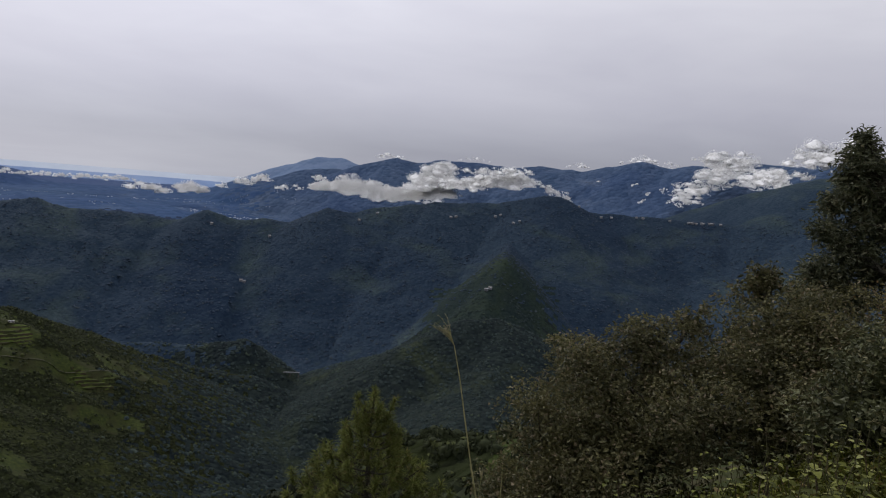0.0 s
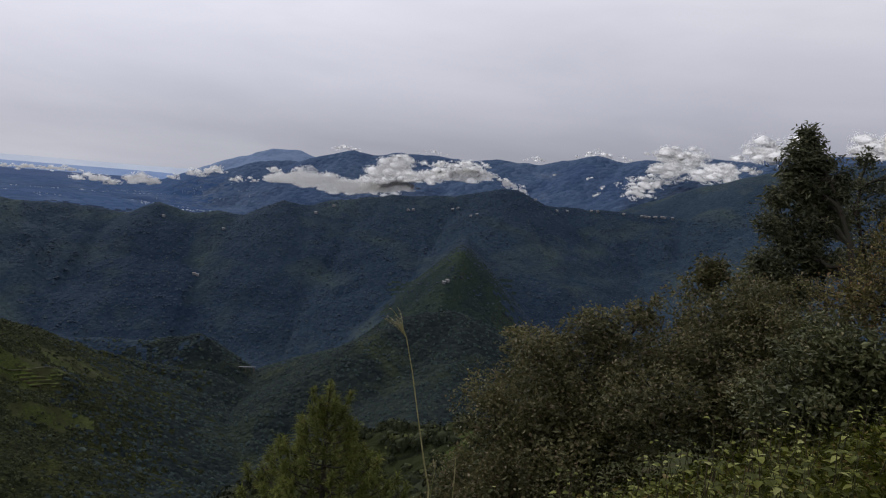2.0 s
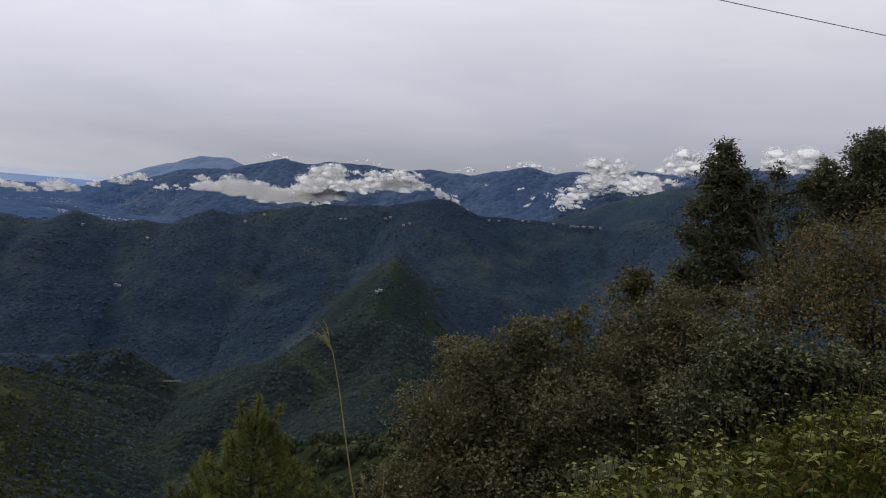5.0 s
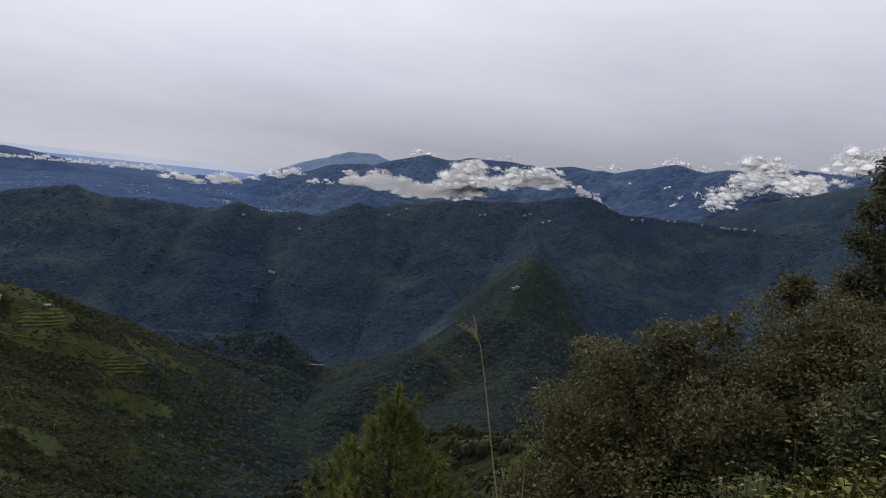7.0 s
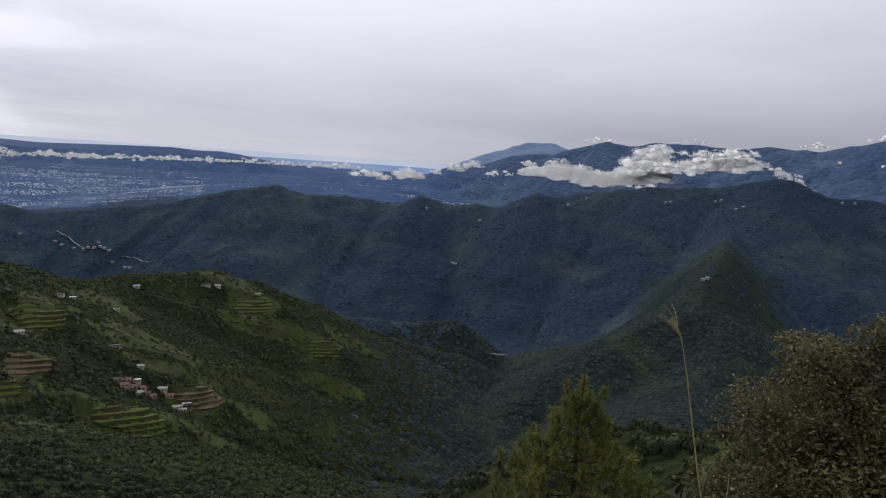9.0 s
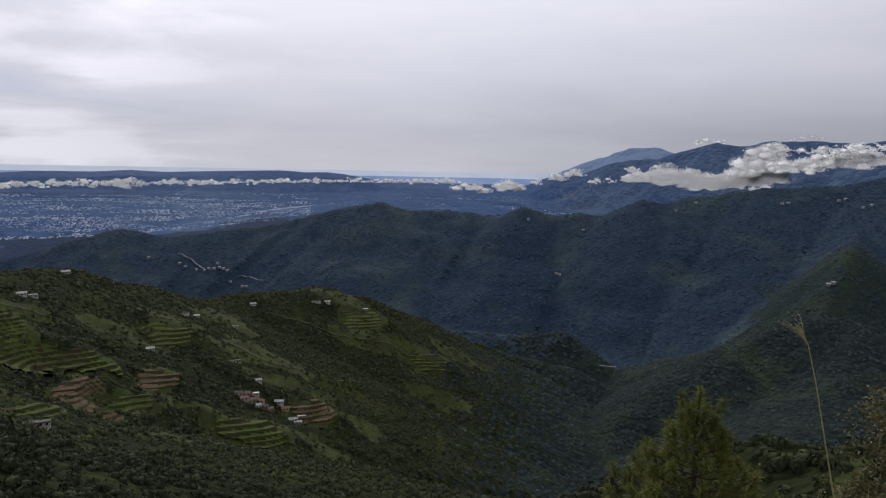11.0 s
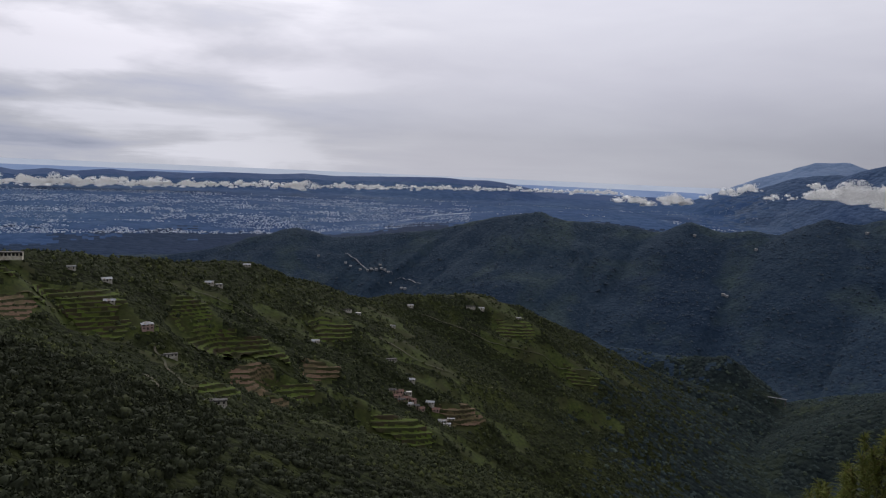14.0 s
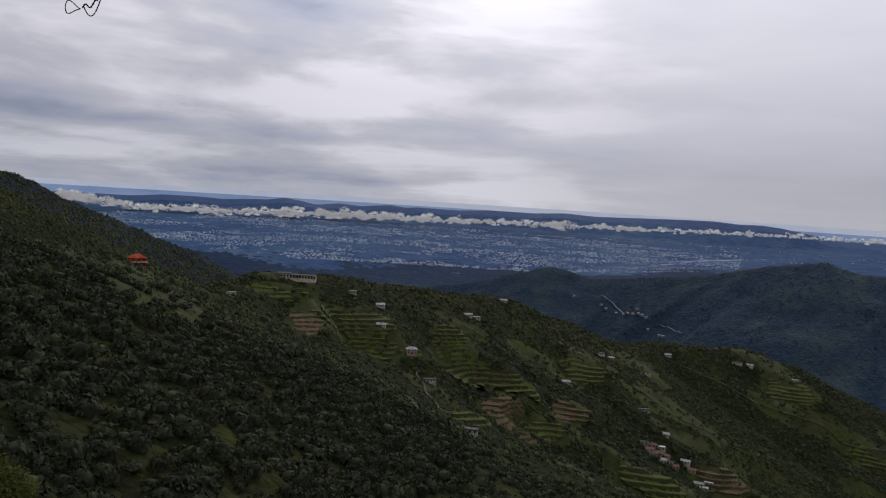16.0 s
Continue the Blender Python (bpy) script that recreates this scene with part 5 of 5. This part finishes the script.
# ---- the pine ----
def pine():
    g = np.random.default_rng(31)
    x, y, ztop = at(6.6, 10.2, -16.3)
    base = np.array([x, y, float(ground_height(x, y)[0]) - 0.1])
    height = ztop - base[2]
    ob = thing("pine_sapling", base, 0, "young long-needled pine with upturned branch tips", "tree")
    stem = bent((0, 0, 0), (0.0, 0, height - 0.12), 0.015, 14, g)
    part_of("trunk", *tube(stem, np.linspace(0.075, 0.012, 14), 8), M_BARK, ob, smooth=True)
    tips = [(stem[-1], np.array([0, 0, 1.0]), 1.0)]
    for level in range(15):
        z = height * (0.22 + 0.73 * level / 14.5)
        drop = height - z
        reach = 0.03 + drop * 0.40 + 0.09 * drop * drop if drop < 2.2 else 1.40
        for k in range(5 if level < 12 else 4):
            a = (k + 0.5 * (level % 2) + g.uniform(-0.2, 0.2)) * 2 * np.pi / 5
            out = np.array([math.cos(a), math.sin(a), 0])
            start = np.array([0, 0, z - 0.12])
            L = reach * g.uniform(0.72, 1.12)
            t = np.linspace(0, 1, 7)[:, None]
            p = start + out * L * t + np.array([0, 0, 1]) * (0.05 * t + 0.42 * t ** 2.6) * L
            branch = new("branch", mesh_of("branch", *tube(p, np.linspace(0.016, 0.006, 7), 5), [M_BARK], True))
            branch.parent = ob
            tips.append((p[-1], np.array([out[0] * 0.3, out[1] * 0.3, 1.0]), 1.0))
            for q in range(1 + int(L * 2.2)):
                j = g.integers(3, 6)
                turn = g.normal(size=3) * 0.3
                side = np.array([-out[1], out[0], 0]) * g.choice([-1, 1]) * g.uniform(0.12, 0.26)
                tip = p[j] + side + out * 0.08 + np.array([0, 0, g.uniform(0.10, 0.22)])
                twig = new("twig", mesh_of("twig", *tube(np.array([p[j], (p[j] + tip) / 2 - np.array([0, 0, 0.03]), tip]), [0.007, 0.006, 0.004], 4), [M_BARK], True))
                twig.parent = branch
                tips.append((tip, np.array([out[0] * 0.3 + turn[0] * 0.5, out[1] * 0.3 + turn[1] * 0.5, 1.0]), 0.85))
    vs, fs = [], []
    base_i = 0
    for tip, way, s in tips:
        way = way / np.linalg.norm(way)
        m = 120
        along = g.uniform(-0.24, 0.02, m)
        root = tip + way * along[:, None] * s
        d = g.normal(size=(m, 3))
        d = d / np.linalg.norm(d, axis=1, keepdims=True) + way * 0.95
        d /= np.linalg.norm(d, axis=1, keepdims=True)
        L = g.uniform(0.11, 0.20, m)[:, None] * s
        side = np.cross(d, g.normal(size=(m, 3)))
        side /= np.linalg.norm(side, axis=1, keepdims=True)
        bend = np.array([0, 0, -0.05]) * s
        v = np.stack([root - side * 0.0042, root + side * 0.0042, root + d * L * 0.55 + side * 0.0042, root + d * L + bend, root + d * L * 0.55 - side * 0.0042], 1)
        i = (np.arange(m) * 5)[:, None] + base_i
        vs.append(v.reshape(-1, 3))
        fs.append(np.concatenate([i + np.array([0, 1, 2]), i + np.array([0, 2, 4]), i + np.array([4, 2, 3])]))
        base_i += m * 5
    part_of("needles", np.concatenate(vs), np.concatenate(fs), M_NEEDLE, ob)
    buds = [tube([t + w / np.linalg.norm(w) * k for k in (0.0, 0.05, 0.11)], [0.012, 0.014, 0.003], 5) for t, w, s in tips[:60]]
    part_of("buds", *joined(buds), M_BARK, ob, "brown bud candles")


pine()


# ---- the tall grass stem ----
def seed_grass(points, plume, label, seed, thick=0.0038, spread=1.0):
    """A reed-like stem along (bearing, elevation, distance) with a plume of the length given at its top."""
    g = np.random.default_rng(seed)
    pts = [np.array(at(b, d, e)) for b, e, d in points]
    foot = pts[0].copy()
    foot[2] = float(ground_height(foot[0], foot[1])[0]) - 0.03
    pts = [foot] + pts
    ob = thing("seed_grass", foot, 0, label, "grass", "tall grass stems")
    line = np.array(pts) - foot
    fine = np.concatenate([np.linspace(a, b, 6, endpoint=False) for a, b in zip(line[:-1], line[1:])] + [line[-1:]])
    part_of("stem", *tube(fine, np.linspace(thick, thick * 0.3, len(fine)), 6), M_STRAW, ob, smooth=True)
    if plume:
        top, way = fine[-1], fine[-1] - fine[-4]
        way /= np.linalg.norm(way)
        strands, grains = [], []
        for k in range(13):
            start = top - way * g.uniform(0, 0.5) * plume
            out = way * g.uniform(0.9, 1.3) + g.normal(size=3) * 0.26 * spread + np.array([-0.08, 0, 0.1])
            out /= np.linalg.norm(out)
            L = plume * g.uniform(0.6, 1.25)
            t = np.linspace(0, 1, 6)[:, None]
            p = start + out * L * t + np.array([-0.10, 0, -0.22]) * L * t ** 2
            strands.append(tube(p, np.linspace(0.0011, 0.0006, 6), 3))
            grains.append(p[2:].repeat(2, axis=0))
        part_of("plume", *joined(strands), M_STRAW, ob, "pale branching plume")
        c = np.concatenate(grains)
        part_of("seeds", *leaves(c, g.uniform(0.004, 0.008, len(c)), g, 0.1, 0.3), M_PLUME, ob)
    return ob


seed_grass([(-2.9, -24.0, 2.45), (-2.3, -21.9, 2.42), (-1.5, -18.6, 2.4), (-0.7, -15.1, 2.4), (0.0, -12.5, 2.4), (0.4, -11.6, 2.4)], 0.09, "tall dry grass stem with a feathery plume", 41)
seed_grass([(-4.8, -22.4, 3.0), (-4.75, -21.3, 3.0)], 0.0, "thin dry grass stem", 42, 0.003)
seed_grass([(-2.9, -24.5, 3.1), (-3.1, -22.3, 3.1)], 0.05, "thin dry grass stem", 43, 0.0025, 0.4)


# ---- broad-leaved plants on the bank ----
def heart_leaf(size, seed):
    g = np.random.default_rng(seed)
    out = [(0, 0.0), (0.30, 0.16), (0.36, 0.42), (0.20, 0.75), (0, 1.0)]
    v = [(0, y * size, -0.28 * size * y * y + 0.02 * size * (i % 2)) for i, (x, y) in enumerate(out)]
    for sgn in (1, -1):
        v += [(sgn * x * size, y * size, -0.28 * size * y * y + 0.10 * size * x / 0.36 + g.uniform(-0.02, 0.02) * size) for x, y in out[1:4]]
    r, l = 5, 8
    f = [(0, r, 1), (1, r, r + 1, 2), (2, r + 1, r + 2, 3), (3, r + 2, 4), (0, 1, l), (1, 2, l + 1, l), (2, 3, l + 2, l + 1), (3, 4, l + 2)]
    me = bpy.data.meshes.new("leaf")
    me.from_pydata(v, [], f)
    for p in me.polygons:
        p.use_smooth = True
    me.materials.append(M_BROAD)
    return me


LEAVES = [heart_leaf(1.0, 5), heart_leaf(1.0, 6)]
SHRUBS = "leafy plants on the bank"


def bank_plant(height, seed, label):
    g = np.random.default_rng(seed)
    ob = thing("leafy_plant", label=label, category="plant", group=SHRUBS)
    for s in range(2 if seed % 2 else 1):
        lean = g.normal(size=2) * 0.12
        stem = bent((0, 0, -0.1), (lean[0] * height, lean[1] * height, height * (1 - 0.25 * s)), 0.05, 7, g)
        part_of("stem", *tube(stem, np.linspace(0.008, 0.003, 7), 5), M_STEM, ob, smooth=True)
        turn = g.uniform(0, 360)
        for k in range(10):
            t = 0.22 + 0.78 * k / 9
            p = stem[min(int(t * 6), 6)]
            size = (0.086 - 0.035 * abs(t - 0.55)) * g.uniform(0.7, 1.15) * (0.72 if k == 9 else 1)
            for half in (0, 180):
                if k < 3 and g.uniform() < 0.5:
                    continue
                leaf = new("leaf", LEAVES[g.integers(0, 2)])
                leaf.parent = ob
                leaf.matrix_basis = pose(*p, 0, 0, turn + half + g.uniform(-20, 20)) @ pose(0, 0.02, 0, g.uniform(-18, 26), g.uniform(-15, 15), 0) @ Matrix.Diagonal((size, size, size, 1))
            turn += 90
    return ob


kinds = [bank_plant(h, 300 + k, "green broad-leaved plant growing on the grassy bank") for k, h in enumerate((0.75, 0.95, 0.85, 1.1, 0.65, 1.0))]
g = np.random.default_rng(77)
spots = []
while len(spots) < 215:
    b, r = g.uniform(-64, -9), math.sqrt(g.uniform(4.6 ** 2, 9.6 ** 2))
    near_edge = 6.0 + 0.5 * math.sin(b * 0.3) if b < -26 else 4.9
    if r < near_edge or (b > -14 and r > 6.6) or r > 6.4 + (-b) * 0.09:
        continue
    x, y, _ = at(b, r)
    if all((x - p) ** 2 + (y - q) ** 2 > 0.24 ** 2 for p, q in spots):
        spots.append((x, y))
spots += [at(b, r)[:2] for b, r in ((-43.0, 4.0), (-41.2, 4.2), (-45.4, 3.9), (-39.6, 4.0), (-47.5, 4.2), (-50, 4.0), (-36.5, 4.7), (-54, 4.3))]
for k, (x, y) in enumerate(spots):
    m = pose(x, y, float(ground_height(x, y)[0]), 0, 0, g.uniform(0, 360)) @ Matrix.Scale(g.uniform(0.8, 1.15) if k < 215 else 0.62, 4)
    if k < len(kinds):
        kinds[k].matrix_basis = m
    else:
        copy_thing(kinds[k % len(kinds)], m @ Matrix.Identity(4))


# ---- feathery pale herbs at the brow ----
def herb(bearing, distance, height, seed):
    g = np.random.default_rng(seed)
    x, y, _ = at(bearing, distance)
    ob = thing("pale_herb", (x, y, float(ground_height(x, y)[0])), 0, "pale feathery herb at the brow of the bank", "plant", "pale herbs")
    stems, spots = [], []
    for k in range(4):
        tip = (g.normal() * 0.12, g.normal() * 0.12, height * g.uniform(0.75, 1))
        p = bent((0, 0, -0.03), tip, 0.06, 8, g)
        stems.append(tube(p, np.linspace(0.004, 0.0015, 8), 4))
        spots.append(np.repeat(p[2:], 9, axis=0) + g.normal(size=(54, 3)) * 0.012)
    part_of("stems", *joined(stems), M_STEM, ob)
    c = np.concatenate(spots)
    part_of("leaflets", *leaves(c, g.uniform(0.03, 0.07, len(c)), g, -0.3, 0.16), M_PALEHERB, ob)


M_PALEHERB = foliage("pale_herb_leaves", (0.09, 0.10, 0.045), (0.22, 0.22, 0.11), None, 0.25, 0.6)
for k, (b, r, h) in enumerate(((-12.6, 4.6, 0.95), (-13.6, 4.7, 0.85), (-11.6, 4.8, 0.8), (-15.2, 4.5, 0.7), (-20, 4.6, 0.5), (-26, 4.7, 0.45))):
    herb(b, r, h, 500 + k)


# ---- grass underfoot ----
def sward():
    g = np.random.default_rng(91)
    m = 62000
    b = np.radians(g.uniform(-75, 40, m))
    r = np.sqrt(g.uniform(2.4 ** 2, 9.5 ** 2, m))
    x, y = -np.sin(b) * r, np.cos(b) * r
    keep = fbm(x / 0.5, y / 0.5, 3, 7) + g.uniform(-0.2, 0.2, m) > 0.38
    x, y = x[keep], y[keep]
    z = ground_height(x, y) - 0.01
    m = len(x)
    L = g.uniform(0.08, 0.32, m) * (0.7 + 0.6 * fbm(x / 1.2, y / 1.2, 2, 3))
    a = g.uniform(0, 2 * np.pi, m)
    lean = g.uniform(0.15, 0.9, m) * L
    root = np.stack([x, y, z], -1)
    w = np.stack([np.cos(a), np.sin(a), np.zeros(m)], -1) * 0.0035
    out = np.stack([-np.sin(a), np.cos(a), np.zeros(m)], -1) * lean[:, None]
    up = np.array([0, 0, 1.0]) * L[:, None]
    v = np.stack([root - w, root + w, root + out * 0.35 + up * 0.6 + w * 0.8, root + out * 0.35 + up * 0.6 - w * 0.8, root + out + up * 0.92], 1)
    i = (np.arange(m) * 5)[:, None]
    ob = new("grass", mesh_of("grass", v.reshape(-1, 3), np.concatenate([i + np.array([0, 1, 2]), i + np.array([0, 2, 3]), i + np.array([3, 2, 4])]), [M_BLADE]))
    tagged(ob, "short mixed green grass on the bank", "grass", kind="stuff")


sward()


def undergrowth():
    """Low leaves that fill the bank between the plants."""
    g = np.random.default_rng(95)
    m = 95000
    b = np.radians(g.uniform(-66, -8, m))
    r = np.sqrt(g.uniform(4.6 ** 2, 16 ** 2, m))
    keep = (r > np.where(np.degrees(b) < -26, 5.9, 4.9) + 0.5 * np.sin(np.degrees(b) * 0.3)) & (r < 9.4 - np.degrees(b) * 0.13) & ~((np.degrees(b) > -11) & (r > 7.2))
    x, y = (-np.sin(b) * r)[keep], (np.cos(b) * r)[keep]
    h = g.uniform(0, 1, len(x)) ** 0.8 * np.where(r[keep] > 7.6, 1.6, 1.0) * (0.25 + 0.75 * fbm(x / 0.7, y / 0.7, 3, 13)) * 0.62
    c = np.stack([x, y, ground_height(x, y) + h], -1)
    ob = new("undergrowth", mesh_of("undergrowth", *leaves(c, g.uniform(0.04, 0.09, len(x)), g, 0.15, 0.62), [M_UNDER]))
    tagged(ob, "dense low green leaves between the plants", "undergrowth", kind="stuff")


M_UNDER = foliage("undergrowth_leaves", (0.025, 0.030, 0.005), (0.092, 0.100, 0.016), (0.13, 0.10, 0.035), 0.3, 0.6, 0.1)
undergrowth()


# ---- stone, cables, tendril ----
def stone(bearing, distance, size, seed):
    x, y, _ = at(bearing, distance)
    v = BALL_V * np.array([1.2, 0.9, 0.7])
    n1 = value_noise(v[:, 0] * 1.7 + v[:, 2], v[:, 1] * 1.7 - v[:, 2], seed) - 0.5
    v = v * (1 + 0.6 * n1)[:, None] * size
    ob = new("stone", mesh_of("stone", v, BALL_F, [M_ROCK], True))
    ob.matrix_basis = pose(x, y, float(ground_height(x, y)[0]) + size * 0.3)
    tagged(ob, "pale weathered stone among the plants", "stone")


stone(-44.2, 5.9, 0.07, 3)


def cable(points, label):
    p = np.array(points, float)
    a, b, c = p
    t = np.linspace(0, 1, 40)[:, None]
    line = a * (1 - t) * (1 - 2 * t) + b * 4 * t * (1 - t) + c * t * (2 * t - 1)
    tagged(new("overhead_cable", mesh_of("overhead_cable", *tube(line, np.full(40, 0.008), 6), [M_WIRE], True)), label, "cable", "overhead cables")


CABLE = "thin dark overhead cable crossing the sky"
cable([(-9.0, 11.95, 5.10), (8.24, 13.7, 4.44), (25.0, 15.45, 3.92)], CABLE)
cable([(-9.0, 12.3, 6.10), (8.24, 13.9, 5.42), (25.0, 15.5, 4.82)], CABLE)

tendril = thing("vine_tendril", label="bare twisted vine tendril hanging in loops", category="vine")
tendril.matrix_basis = pose(*at(88.6, 3.0, 11.35), 0, 0, 88.6)
t = np.linspace(0, 1, 26)[:, None]
loop_a = np.concatenate([-0.010 - 0.055 * np.sin(t * np.pi) ** 0.7 * (1 - 0.2 * t), 0.01 * np.sin(t * 7), -0.022 * np.sin(t * 2 * np.pi) + 0.008], 1)
loop_b = np.concatenate([0.0 + 0.062 * t, 0.008 * np.cos(t * 5), 0.02 - 0.045 * np.sin(t * np.pi) + 0.06 * t ** 2], 1)
rise_c = np.concatenate([-0.004 + 0.05 * t, 0.0 * t, 0.012 + 0.03 * t + 0.01 * np.sin(t * 9)], 1)
hang_d = np.concatenate([0.062 + 0.06 * t, 0.02 * t, 0.08 + 0.9 * t], 1)
for name, line, rr in (("loop", loop_a, 0.0020), ("loop", loop_b, 0.0022), ("twist", rise_c, 0.0030), ("stem", hang_d, 0.0034)):
    part_of(name, *tube(line, np.full(len(line), rr), 5), M_BARK, tendril, smooth=True)
